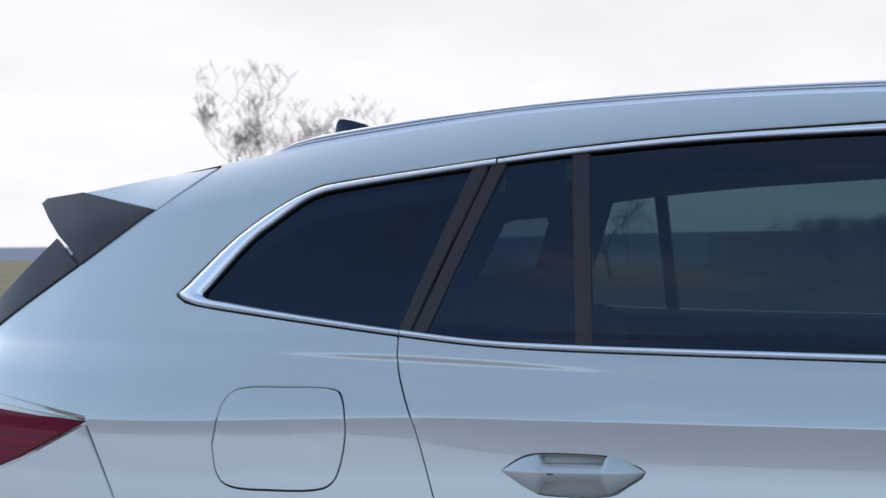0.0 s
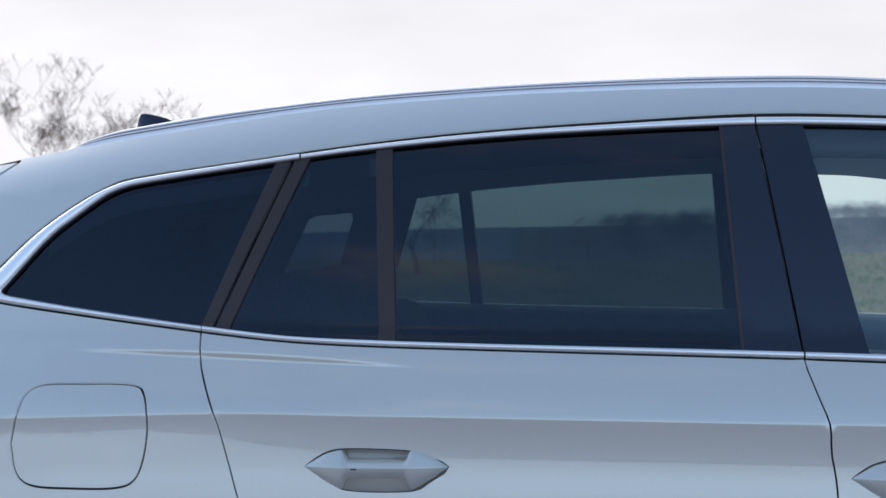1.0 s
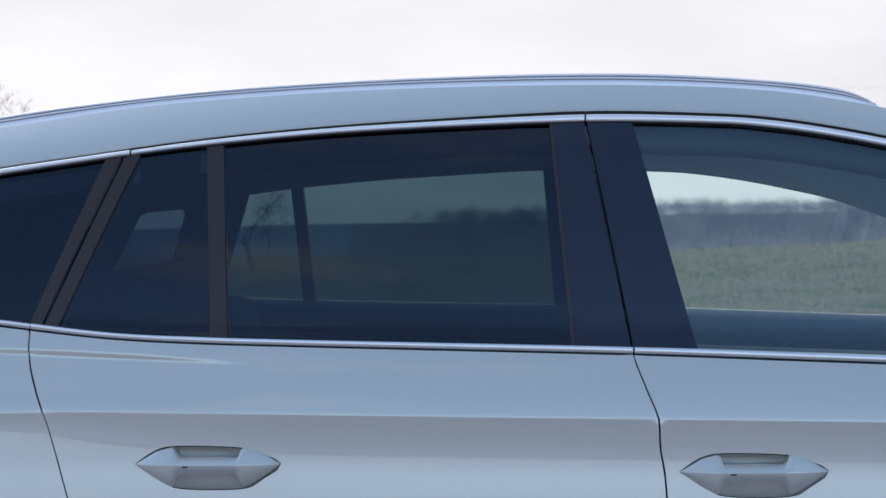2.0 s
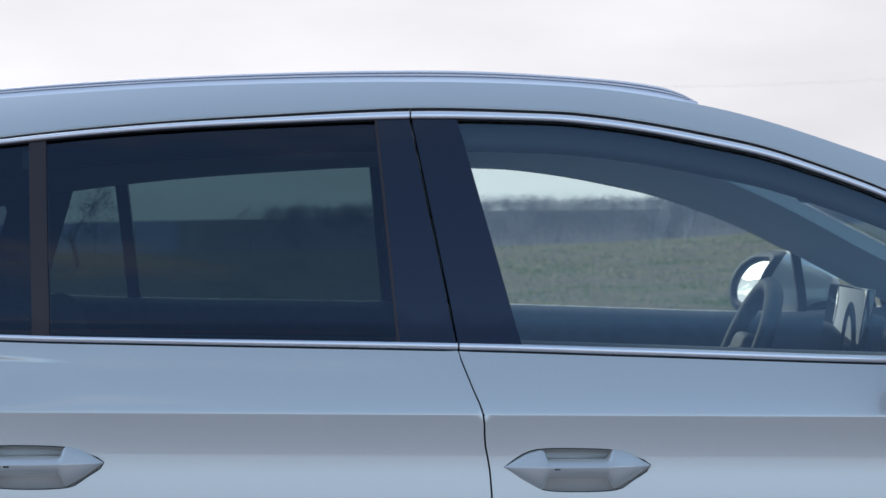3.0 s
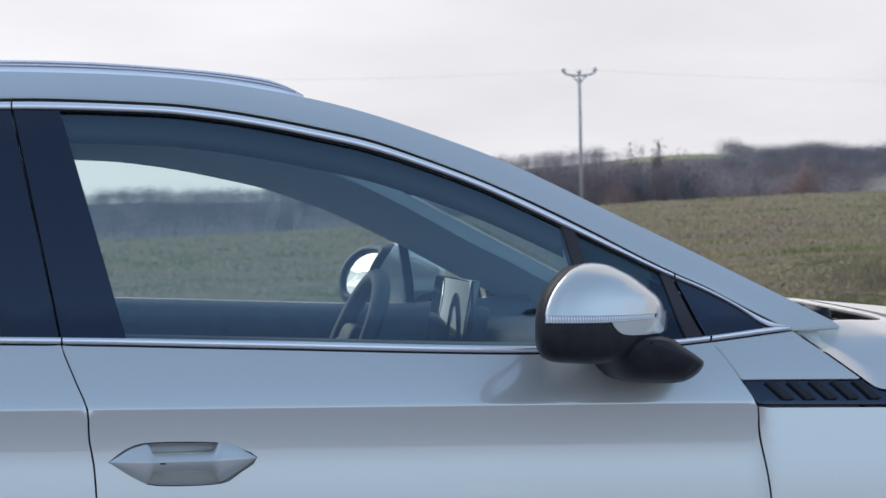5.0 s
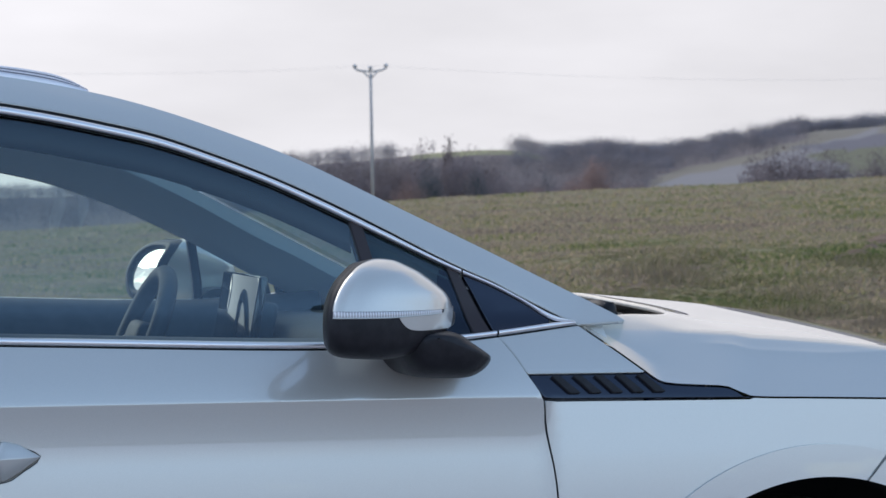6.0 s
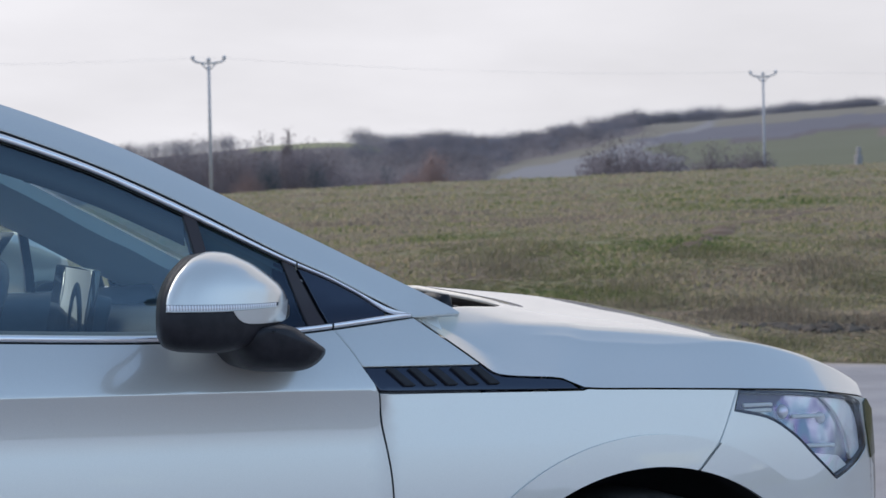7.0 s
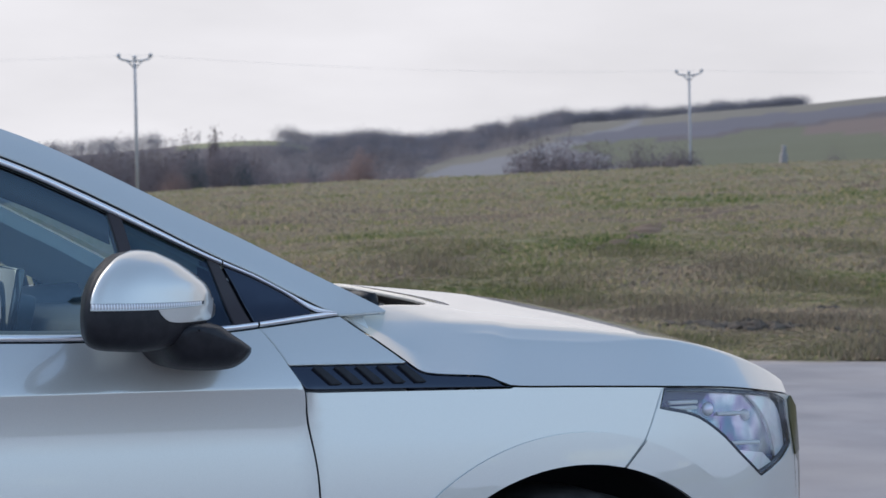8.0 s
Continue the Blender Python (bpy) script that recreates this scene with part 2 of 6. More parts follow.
def curve(pts, n=60):
    """Catmull-Rom curve through the points, evenly spaced by length."""
    p = np.asarray(pts, float)
    k = np.vstack([2 * p[0] - p[1], p, 2 * p[-1] - p[-2]])
    out = []
    for i in range(1, len(k) - 2):
        u = np.linspace(0, 1, 24, endpoint=False)[:, None]
        a, b, c, d = k[i - 1], k[i], k[i + 1], k[i + 2]
        out.append(0.5 * (2 * b + (c - a) * u + (2 * a - 5 * b + 4 * c - d) * u**2 + (3 * b - a - 3 * c + d) * u**3))
    q = np.vstack(out + [p[-1:]])
    s = np.concatenate([[0], np.cumsum(np.linalg.norm(np.diff(q, axis=0), axis=1))])
    t = np.linspace(0, s[-1], n)
    return np.stack([np.interp(t, s, q[:, j]) for j in range(q.shape[1])], -1)


def cut(c, x0, x1):
    """The stretch of a curve that runs along x, between x0 and x1."""
    inside = c[(c[:, 0] > x0 + 1e-4) & (c[:, 0] < x1 - 1e-4)]
    at = lambda x: np.array([[x, np.interp(x, c[:, 0], c[:, 1])]])
    return np.vstack([at(x0), inside, at(x1)])


def line(a, b, n=12):
    return np.linspace(a, b, n)


def part(name, bm, mat, parent, label="", shade=True):
    if isinstance(bm, bpy.types.Mesh):
        me = bm
    else:
        bmesh.ops.recalc_face_normals(bm, faces=bm.faces)
        me = bpy.data.meshes.new(name)
        bm.to_mesh(me)
        bm.free()
    if not me.materials:
        me.materials.append(mat)
    for p in me.polygons:
        p.use_smooth = shade
    ob = new(name, me)
    ob.parent = parent
    if label:
        ob["label"] = label
    return ob


def mesh_from(name, verts, faces, mat, normals=None):
    me = bpy.data.meshes.new(name)
    me.from_pydata([tuple(v) for v in verts], [], faces)
    me.materials.append(mat)
    for p in me.polygons:
        p.use_smooth = True
    me.update()
    if normals is not None:
        me.normals_split_custom_set_from_vertices([tuple(n) for n in normals])
    return me


def far_copy(ob, parent=None):
    """The same part on the car's other flank."""
    made = {}
    for o in (ob, *ob.children):
        c = o.copy()
        scene.collection.objects.link(c)
        made[o] = c
        if o is ob:
            c.parent = parent or ob.parent
            c.matrix_basis = Matrix.Diagonal((1, -1, 1, 1)) @ o.matrix_basis
        else:
            c.parent = made[ob]
    return made[ob]


def grid_mesh(name, rows, mat, closed=False):
    """A sheet through rows of equal length."""
    rows = [np.asarray(r, float) for r in rows]
    n = len(rows[0])
    verts = np.vstack(rows)
    faces = []
    for i in range(len(rows) - 1):
        for j in range(n - 1 + closed):
            k = (j + 1) % n
            faces.append((i * n + j, i * n + k, (i + 1) * n + k, (i + 1) * n + j))
    return mesh_from(name, verts, faces, mat)


def box(bm, size, m=None, bevel=0.0, seg=2):
    r = bmesh.ops.create_cube(bm, size=1)
    vs = r["verts"]
    bmesh.ops.scale(bm, vec=size, verts=vs)
    if bevel:
        es = list({e for v in vs for e in v.link_edges})
        o = bmesh.ops.bevel(bm, geom=es, offset=bevel, segments=seg, affect='EDGES', profile=0.5)
        vs = list({v for f in o["faces"] for v in f.verts} | {v for v in vs if v.is_valid})
    if m is not None:
        bmesh.ops.transform(bm, matrix=m, verts=vs)
    return vs


def tube(bm, path, radius, sides=8, cap=True):
    """A round bar along a path; radius may be a list."""
    path = [Vector(p) for p in path]
    rr = radius if hasattr(radius, "__len__") else [radius] * len(path)
    rings = []
    ref = Vector((0.13, 0.31, 0.94))
    for i, p in enumerate(path):
        d = (path[min(i + 1, len(path) - 1)] - path[max(i - 1, 0)]).normalized()
        a = d.cross(ref).normalized()
        b = d.cross(a)
        rings.append([bm.verts.new(p + (a * math.cos(t) + b * math.sin(t)) * rr[i]) for t in [2 * math.pi * k / sides for k in range(sides)]])
    for r0, r1 in zip(rings, rings[1:]):
        for k in range(sides):
            bm.faces.new((r0[k], r0[(k + 1) % sides], r1[(k + 1) % sides], r1[k]))
    if cap:
        bm.faces.new(rings[0][::-1])
        bm.faces.new(rings[-1])


# ---- the car's flank: half width as a function of length and height ----
PLAN_X = [-1.85, -1.75, -1.6, -1.45, -1.2, -0.85, -0.3, 0.4, 1.0, 1.5, 2.0, 2.3, 2.5, 2.63, 2.71, 2.755]
PLAN_Y = [0.65, 0.745, 0.822, 0.866, 0.903, 0.925, 0.942, 0.948, 0.945, 0.935, 0.92, 0.885, 0.825, 0.715, 0.55, 0.36]
ROOF_LINE = [(-1.69, 1.361), (-1.574, 1.385), (-1.406, 1.4165), (-1.206, 1.455), (-0.938, 1.499), (-0.721, 1.533), (-0.508, 1.553), (-0.3, 1.567), (-0.027, 1.577),
             (0.234, 1.579), (0.446, 1.570), (0.62, 1.545), (0.753, 1.514), (0.90, 1.466), (1.025, 1.4185), (1.212, 1.329), (1.33, 1.273), (1.435, 1.222), (1.540, 1.171), (1.640, 1.120)]
TOP_EDGE = [(-1.327, 1.193), (-1.236, 1.287), (-1.163, 1.345), (-1.09, 1.388), (-1.026, 1.407), (-0.812, 1.44), (-0.602, 1.472), (-0.396, 1.495), (-0.194, 1.511),
            (0.101, 1.529), (0.335, 1.5265), (0.44, 1.520), (0.542, 1.506), (0.646, 1.487), (0.75, 1.464), (0.85, 1.431), (0.95, 1.3935), (1.05, 1.350), (1.15, 1.3015), (1.25, 1.250), (1.316, 1.2185), (1.37, 1.195), (1.421, 1.168), (1.474, 1.142), (1.529, 1.117)]
GLASS_TOP = [(-1.271, 1.194), (-1.19, 1.29), (-1.128, 1.34), (-1.087, 1.37), (-1.023, 1.391), (-0.758, 1.434), (-0.601, 1.456), (-0.396, 1.478), (-0.18, 1.493),
             (0.101, 1.506), (0.334, 1.505), (0.437, 1.498), (0.541, 1.484), (0.644, 1.465), (0.747, 1.443), (0.849, 1.411), (0.95, 1.374), (1.05, 1.329), (1.15, 1.2815), (1.25, 1.234), (1.30, 1.212), (1.36, 1.188), (1.42, 1.158), (1.476, 1.1245), (1.522, 1.1205)]
GLASS_LOW = [(-1.271, 1.187), (-1.107, 1.164), (-0.89, 1.138), (-0.732, 1.122), (-0.578, 1.117), (-0.378, 1.114), (0.184, 1.109), (0.521, 1.102), (1.026, 1.090), (1.287, 1.100), (1.476, 1.1195), (1.522, 1.1200)]
BELT_LOW = [(-1.327, 1.190), (-1.289, 1.173), (-1.106, 1.15), (-0.889, 1.126), (-0.731, 1.112), (-0.577, 1.106), (-0.377, 1.103), (0.184, 1.096), (0.52, 1.088), (1.024, 1.077), (1.285, 1.089), (1.529, 1.115)]
roof_c, top_c, glass_top_c = curve(ROOF_LINE, 160), curve(TOP_EDGE, 160), curve(GLASS_TOP, 160)
glass_low_c, belt_c = curve(GLASS_LOW, 120), curve(BELT_LOW, 120)


def crease(x):
    return 0.989 - 0.026 * smooth(-0.7, -1.48, x) - 0.014 * smooth(1.2, 2.2, x)


def fold_line(x):
    """Height of the soft fold pressed over the rear wheel."""
    return 1.0935 - 0.028 * (x + 0.815) - 0.094 * (x + 0.815) ** 2


def flank(x, z):
    x, z = np.asarray(x, float), np.asarray(z, float)
    w = herm(PLAN_X, PLAN_Y, x)
    zc = crease(x)
    hollow = smooth(-1.15, -0.35, x) * (1 - smooth(1.425, 1.465, x))
    u = np.maximum(zc - z, 0)
    a = np.minimum(u, 0.1)
    b = np.clip(u - 0.1, 0, 0.6)
    o = hollow * (-0.13 * a + 1.35 * a * a) + (1 - hollow) * np.where(x < 0, -0.08 * np.minimum(a, 0.03) + 3.0 * np.minimum(a, 0.03) ** 2 + 0.10 * np.maximum(a - 0.03, 0), 0.16 * a) + 0.15 * b - 0.26 * b * b
    v = np.clip(z - zc, 0, 0.13)
    o = o - (0.35 * v + 1.5 * v * v)
    spin = np.clip(1 - ((x + 0.815) / 0.345) ** 2, 0, 1)
    o = o - 0.0095 * spin * smooth(0.001, -0.004 - 0.013 * spin, z - fold_line(x)) * smooth(-0.105, -0.018, z - fold_line(x))
    g = np.maximum(z - zc - 0.13, 0)
    o = o - (0.30 * g + 0.30 * g * g) - 0.44 * np.where(g < 0.03, g - g * g / 0.06, 0.015)
    o = o - np.maximum(-x - 0.9, 0) ** 2 * 0.35 * np.maximum(z - 1.05, 0)
    lip = np.maximum(np.interp(x, top_c[:, 0], top_c[:, 1]), np.interp(x, roof_c[:, 0], roof_c[:, 1]) - 0.075)
    q = np.maximum(z - lip, 0) * smooth(-1.75, -1.35, x)
    o = o - (0.16 * q + 3.2 * q * q)
    return w + o


def flank_normal(x, z):
    e = 0.002
    sx = (flank(x + e, z) - flank(x - e, z)) / (2 * e)
    sz = (flank(x, z + e) - flank(x, z - e)) / (2 * e)
    n = -np.stack([sx, np.ones_like(sx), sz], -1)
    return n / np.linalg.norm(n, axis=1)[:, None]


def inside(poly, pts):
    x, y = pts[:, 0], pts[:, 1]
    r = np.zeros(len(pts), bool)
    a = poly
    b = np.roll(poly, -1, 0)
    for (x0, y0), (x1, y1) in zip(a, b):
        c = ((y0 > y) != (y1 > y))
        if c.any():
            r ^= c & (x < (x1 - x0) * (y - y0) / (y1 - y0 + 1e-15) + x0)
    return r


def edge_distance(poly, pts):
    a, b = poly, np.roll(poly, -1, 0)
    best = np.full(len(pts), 9.0)
    for p, q in zip(a, b):
        d = q - p
        u = np.clip(((pts - p) @ d) / (d @ d + 1e-12), 0, 1)
        best = np.minimum(best, np.linalg.norm(pts - p - u[:, None] * d, axis=1))
    return best


def tidy(poly, step=0.03):
    """Drop doubled points and split long edges, anticlockwise."""
    p = [np.asarray(v, float) for v in poly]
    out = []
    for i, a in enumerate(p):
        b = p[(i + 1) % len(p)]
        l = np.linalg.norm(b - a)
        if l < 0.0012:
            continue
        n = max(1, int(l / step))
        out += [a + (b - a) * k / n for k in range(n)]
    q = np.array(out)
    area = np.sum(q[:, 0] * np.roll(q[:, 1], -1) - np.roll(q[:, 0], -1) * q[:, 1])
    return q if area > 0 else q[::-1].copy()


def inset(poly, d):
    e = np.roll(poly, -1, 0) - poly
    e = e / np.linalg.norm(e, axis=1)[:, None]
    nrm = np.stack([-e[:, 1], e[:, 0]], -1)
    m = nrm + np.roll(nrm, 1, 0)
    m = m / np.maximum(np.linalg.norm(m, axis=1), 0.3)[:, None]
    return poly + m * d


def flank_surface(x, z):
    return np.stack([x, -flank(x, z), z], -1), flank_normal(x, z)


def panel_mesh(name, outline, mat, holes=(), out=0.0, gap=0.0018, depth=0.012, cell=0.035, surface=flank_surface):
    """A sheet of the flank inside the outline (length, height), with its rim turned inwards."""
    from mathutils.geometry import delaunay_2d_cdt
    loops = [inset(tidy(outline), gap)] + [inset(tidy(h)[::-1], gap) for h in holes]
    lo, hi = loops[0].min(0), loops[0].max(0)
    gx, gz = np.arange(lo[0], hi[0], cell), np.arange(lo[1], hi[1], cell * 0.6)
    pts = np.array([(x + (j % 2) * cell * 0.5, z) for j, z in enumerate(gz) for x in gx]).reshape(-1, 2)
    if lo[1] < 0.98 < hi[1]:
        pts = pts[abs(pts[:, 1] - crease(pts[:, 0])) > 0.012]
        xs = np.arange(lo[0], hi[0], cell * 0.5)
        pts = np.vstack([pts] + [np.stack([xs, crease(xs) + d], -1) for d in (-0.007, -0.0015, 0.0015, 0.007)])
    if surface is flank_surface and lo[0] < -0.5 and hi[0] > -1.1 and lo[1] < 1.06 and hi[1] > 1.09:
        near = (abs(pts[:, 0] + 0.815) < 0.37) & (pts[:, 1] < fold_line(pts[:, 0]) + 0.008) & (pts[:, 1] > fold_line(pts[:, 0]) - 0.066)
        xs = np.arange(-1.17, -0.46, 0.014)
        pts = np.vstack([pts[~near]] + [np.stack([xs, fold_line(xs) + d], -1) for d in (0.006, 0.002, -0.002, -0.006, -0.010, -0.014, -0.019, -0.026, -0.035, -0.046, -0.058)])
    if len(pts):
        pts = pts[inside(loops[0], pts)]
    for k, lp in enumerate(loops):
        if len(pts):
            if k:
                pts = pts[~inside(lp, pts)]
            pts = pts[edge_distance(lp, pts) > cell * 0.22]
    allp, faces_in, s = [], [], 0
    for lp in loops:
        allp += [Vector(v) for v in lp]
        faces_in.append(list(range(s, s + len(lp))))
        s += len(lp)
    edges = [(f[i], f[(i + 1) % len(f)]) for f in faces_in for i in range(len(f))]
    allp += [Vector(v) for v in pts]
    v2, _, tri, ov, _, _ = delaunay_2d_cdt(allp, edges, [], 0, 1e-6)
    co = np.array([(v.x, v.y) for v in v2])
    cen = np.array([co[list(t)].mean(0) for t in tri])
    keep = inside(loops[0], cen)
    for lp in loops[1:]:
        keep &= ~inside(lp, cen)
    tri = [tuple(t) for t, k in zip(tri, keep) if k]
    verts, nv = surface(co[:, 0], co[:, 1])
    verts = verts + nv * out
    back = {}
    for i, o in enumerate(ov):
        for k in o:
            back[k] = i
    verts, normals, faces = list(verts), list(nv), list(tri)
    for f in faces_in:
        ids = [back[k] for k in f if k in back]
        lp = co[ids]
        e = np.roll(lp, -1, 0) - np.roll(lp, 1, 0)
        e = e / np.maximum(np.linalg.norm(e, axis=1), 1e-9)[:, None]
        side = np.stack([e[:, 1], 0 * e[:, 0], -e[:, 0]], -1)
        s0 = len(verts)
        for i, k in enumerate(ids):
            verts.append(verts[k] - nv[k] * depth)
            normals.append(side[i])
        m = len(ids)
        for i in range(m):
            j = (i + 1) % m
            faces.append((ids[i], s0 + i, s0 + j, ids[j]))
    me = mesh_from(name, verts, faces, mat, normals)
    return me


def panel(name, outline, mat, parent, label="", both=True, **kw):
    ob = part(name, panel_mesh(name, outline, mat, **kw), mat, parent, label)
    if both:
        far_copy(ob)
    return ob


def band_mesh(name, a, b, mat, bulge=0.004, out=0.0, n=80, across=7, tilt=0.0, sharp=False):
    """A moulded strip between two curves on the flank."""
    a, b = curve(a, n), curve(b, n)
    rows = []
    for k in range(across):
        u = k / (across - 1)
        c = a * (1 - u) + b * u
        nv = flank_normal(c[:, 0], c[:, 1])
        h = bulge * (1 - abs(2 * u - 1) ** 2.6)
        rows.append(np.stack([c[:, 0], -flank(c[:, 0], c[:, 1]), c[:, 1]], -1) + nv * (h + out + tilt * u))
    first, last = rows[0] + np.array([0, 0.010, 0]), rows[-1] + np.array([0, 0.010, 0])
    if not sharp:
        return grid_mesh(name, [first] + rows + [last], mat)
    verts, faces, s = [], [], 0
    for strip in ([first, rows[0]], rows, [rows[-1], last]):
        m = len(strip[0])
        verts += [v for r in strip for v in r]
        faces += [(s + i * m + j, s + i * m + j + 1, s + (i + 1) * m + j + 1, s + (i + 1) * m + j) for i in range(len(strip) - 1) for j in range(m - 1)]
        s += m * len(strip)
    return mesh_from(name, verts, faces, mat)


def band(name, a, b, mat, parent, label="", both=True, **kw):
    ob = part(name, band_mesh(name, a, b, mat, **kw), mat, parent, label)
    if both:
        far_copy(ob)
    return ob


# ---- ground: one sheet, polar about the viewing place ----
CX, CY = 0.0, -4.7
# azimuth (deg, right of +y), height of the field's far brow at 150 m, height of the hills in milliradians
FIELD_AZ = [-180, -120, -60, -30, -22, -10, 0, 4, 8, 17, 25, 34, 45, 70, 120, 180]
FIELD_Z = [-2.0, -2.5, -3.2, -3.0, -2.7, -2.2, -1.6, -1.1, -0.5, 1.7, 2.9, 4.1, 5.0, 4.0, 0.0, -2.0]
HILL_AZ = [-180, -120, -60, -25, -20, -12, -6, 0, 4, 8, 11, 14, 16.1, 18, 19.8, 20.8, 21.9, 23.6, 24.5, 27.1, 29, 30.8, 33.4, 35.4, 40, 50, 80, 120, 180]
HILL_MR = [10, 6, -10, -14.5, -13, -9, -5, -2, 1.5, 3, 8, 17, 20.5, 24, 24.8, 22.3, 24, 22.5, 25, 33, 35.7, 38.9, 42.4, 45.9, 48, 48, 40, 24, 10]


def polar(x, y):
    dx, dy = np.asarray(x, float) - CX, np.asarray(y, float) - CY
    return np.degrees(np.arctan2(dx, dy)), np.hypot(dx, dy)


ROAD_DIR = (math.sin(radians(24)), math.cos(radians(24)))


def road_depth(x, y):
    return (np.asarray(x, float) - CX) * ROAD_DIR[0] + (np.asarray(y, float) - CY) * ROAD_DIR[1]


def bumps(x, y):
    return (0.07 * np.sin(x * 0.71 + 1.3 * np.sin(y * 0.43)) * np.sin(y * 0.57 + 0.9) + 0.02 * np.sin(x * 1.9 + y * 1.3 + 2.0 * np.sin(y * 0.8))
            + 0.008 * np.sin(x * 4.7 - y * 3.1) * np.sin(y * 5.3 + x * 1.7))


def ground_z(x, y):
    az, r = polar(x, y)
    d = road_depth(x, y)
    fz = herm(FIELD_AZ, FIELD_Z, az)
    top = EYE + herm(HILL_AZ, HILL_MR, az) * 0.001 * np.maximum(r, 690)
    u = np.clip((d - 18.5) / 131.0, 0, None)
    field = fz * np.minimum(u, 1.0) ** 1.05 - 4.0 * smooth(1.0, 1.5, u)
    verge = smooth(18.5, 21.0, d) * (0.10 + bumps(x, y) * smooth(18.5, 24, d) * (1 - 0.9 * smooth(24, 60, d))) + 0.35 * smooth(24, 30, d) * (1 - smooth(34, 60, d)) * smooth(8, 26, az)
    hill = smooth(230, 690, r)
    z = np.where(d > 18.5, field + verge, 0.0)
    far = smooth(150, 260, r)
    base = z * (1 - far) + (fz - 3.5) * far
    z = np.where(d > 18.5, base * (1 - hill) + top * hill, smooth(60, 690, r) * top)
    return z - 12 * smooth(760, 3000, r)


def ground_material():
    m = bpy.data.materials.new("winter_field")
    m.use_nodes = True
    nt = m.node_tree
    N, L = nt.nodes.new, nt.links.new
    p = nt.nodes["Principled BSDF"]
    p.inputs["Roughness"].default_value = 0.95
    p.inputs["Specular IOR Level"].default_value = 0.1
    tc = N("ShaderNodeTexCoord")

    def noise_fac(scale, detail, lo, hi, stretch=None):
        n = N("ShaderNodeTexNoise")
        n.inputs["Scale"].default_value, n.inputs["Detail"].default_value = scale, detail
        n.inputs["Roughness"].default_value = 0.62
        if stretch:
            mp = N("ShaderNodeMapping")
            mp.inputs["Scale"].default_value = stretch
            L(tc.outputs["Object"], mp.inputs["Vector"])
            L(mp.outputs[0], n.inputs["Vector"])
        else:
            L(tc.outputs["Object"], n.inputs["Vector"])
        r = N("ShaderNodeMapRange")
        r.inputs["From Min"].default_value, r.inputs["From Max"].default_value = lo, hi
        L(n.outputs["Fac"], r.inputs["Value"])
        return r.outputs[0]

    def blend(fac, a, b):
        x = N("ShaderNodeMix")
        x.data_type = 'RGBA'
        L(fac, x.inputs["Factor"])
        for v, s in ((a, x.inputs[6]), (b, x.inputs[7])):
            if isinstance(v, tuple):
                s.default_value = (*v, 1)
            else:
                L(v, s)
        return x.outputs[2]

    grass = blend(noise_fac(2.2, 8, 0.35, 0.68), (0.145, 0.150, 0.065), (0.255, 0.215, 0.130))
    grass = blend(noise_fac(9.0, 6, 0.40, 0.62), grass, (0.245, 0.205, 0.125))
    grass = blend(noise_fac(0.35, 5, 0.47, 0.62, (0.6, 1.6, 1)), grass, (0.225, 0.160, 0.120))
    grass = blend(noise_fac(0.9, 6, 0.53, 0.66), grass, (0.185, 0.135, 0.105))
    grass = blend(noise_fac(0.09, 6, 0.50, 0.64, (0.7, 1.8, 1)), grass, (0.235, 0.19, 0.13))
    grass = blend(noise_fac(0.5, 6, 0.52, 0.66, (0.6, 1.6, 1)), grass, (0.135, 0.160, 0.062))
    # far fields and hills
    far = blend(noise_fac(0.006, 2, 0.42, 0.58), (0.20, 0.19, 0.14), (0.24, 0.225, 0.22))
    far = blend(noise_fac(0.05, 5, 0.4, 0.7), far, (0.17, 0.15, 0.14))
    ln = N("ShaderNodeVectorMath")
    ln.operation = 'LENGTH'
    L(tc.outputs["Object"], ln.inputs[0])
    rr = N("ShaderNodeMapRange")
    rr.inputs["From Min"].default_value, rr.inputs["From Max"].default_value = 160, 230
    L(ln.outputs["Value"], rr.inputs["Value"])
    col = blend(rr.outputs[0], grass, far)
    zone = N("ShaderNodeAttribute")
    zone.attribute_name = "field_haze_colour"
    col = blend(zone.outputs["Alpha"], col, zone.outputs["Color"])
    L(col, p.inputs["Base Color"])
    nb = N("ShaderNodeTexNoise")
    nb.inputs["Scale"].default_value, nb.inputs["Detail"].default_value = 6.0, 6
    L(tc.outputs["Object"], nb.inputs["Vector"])
    bp = N("ShaderNodeBump")
    bp.inputs["Strength"].default_value, bp.inputs["Distance"].default_value = 0.25, 0.04
    L(nb.outputs["Fac"], bp.inputs["Height"])
    L(bp.outputs[0], p.inputs["Normal"])
    return m


def slope_edge(az):
    """Upper edge of the pale slope below the wood, in milliradians over the eye."""
    return herm([23.3, 24.65, 26.1, 27.2, 60], [13, 20.3, 25.6, 31.5, 31.5], az)


def plough_edges(az):
    """Lower and upper edge of the ploughed strip on the hill."""
    return np.interp(az, [26.5, 29.06, 30.66, 33.0, 35.4, 60], [27.0, 27.8, 30.5, 35.8, 40.4, 44]), np.interp(az, [26.5, 29.05, 30.8, 35.4, 60], [27.0, 33.7, 36.9, 44.7, 48])


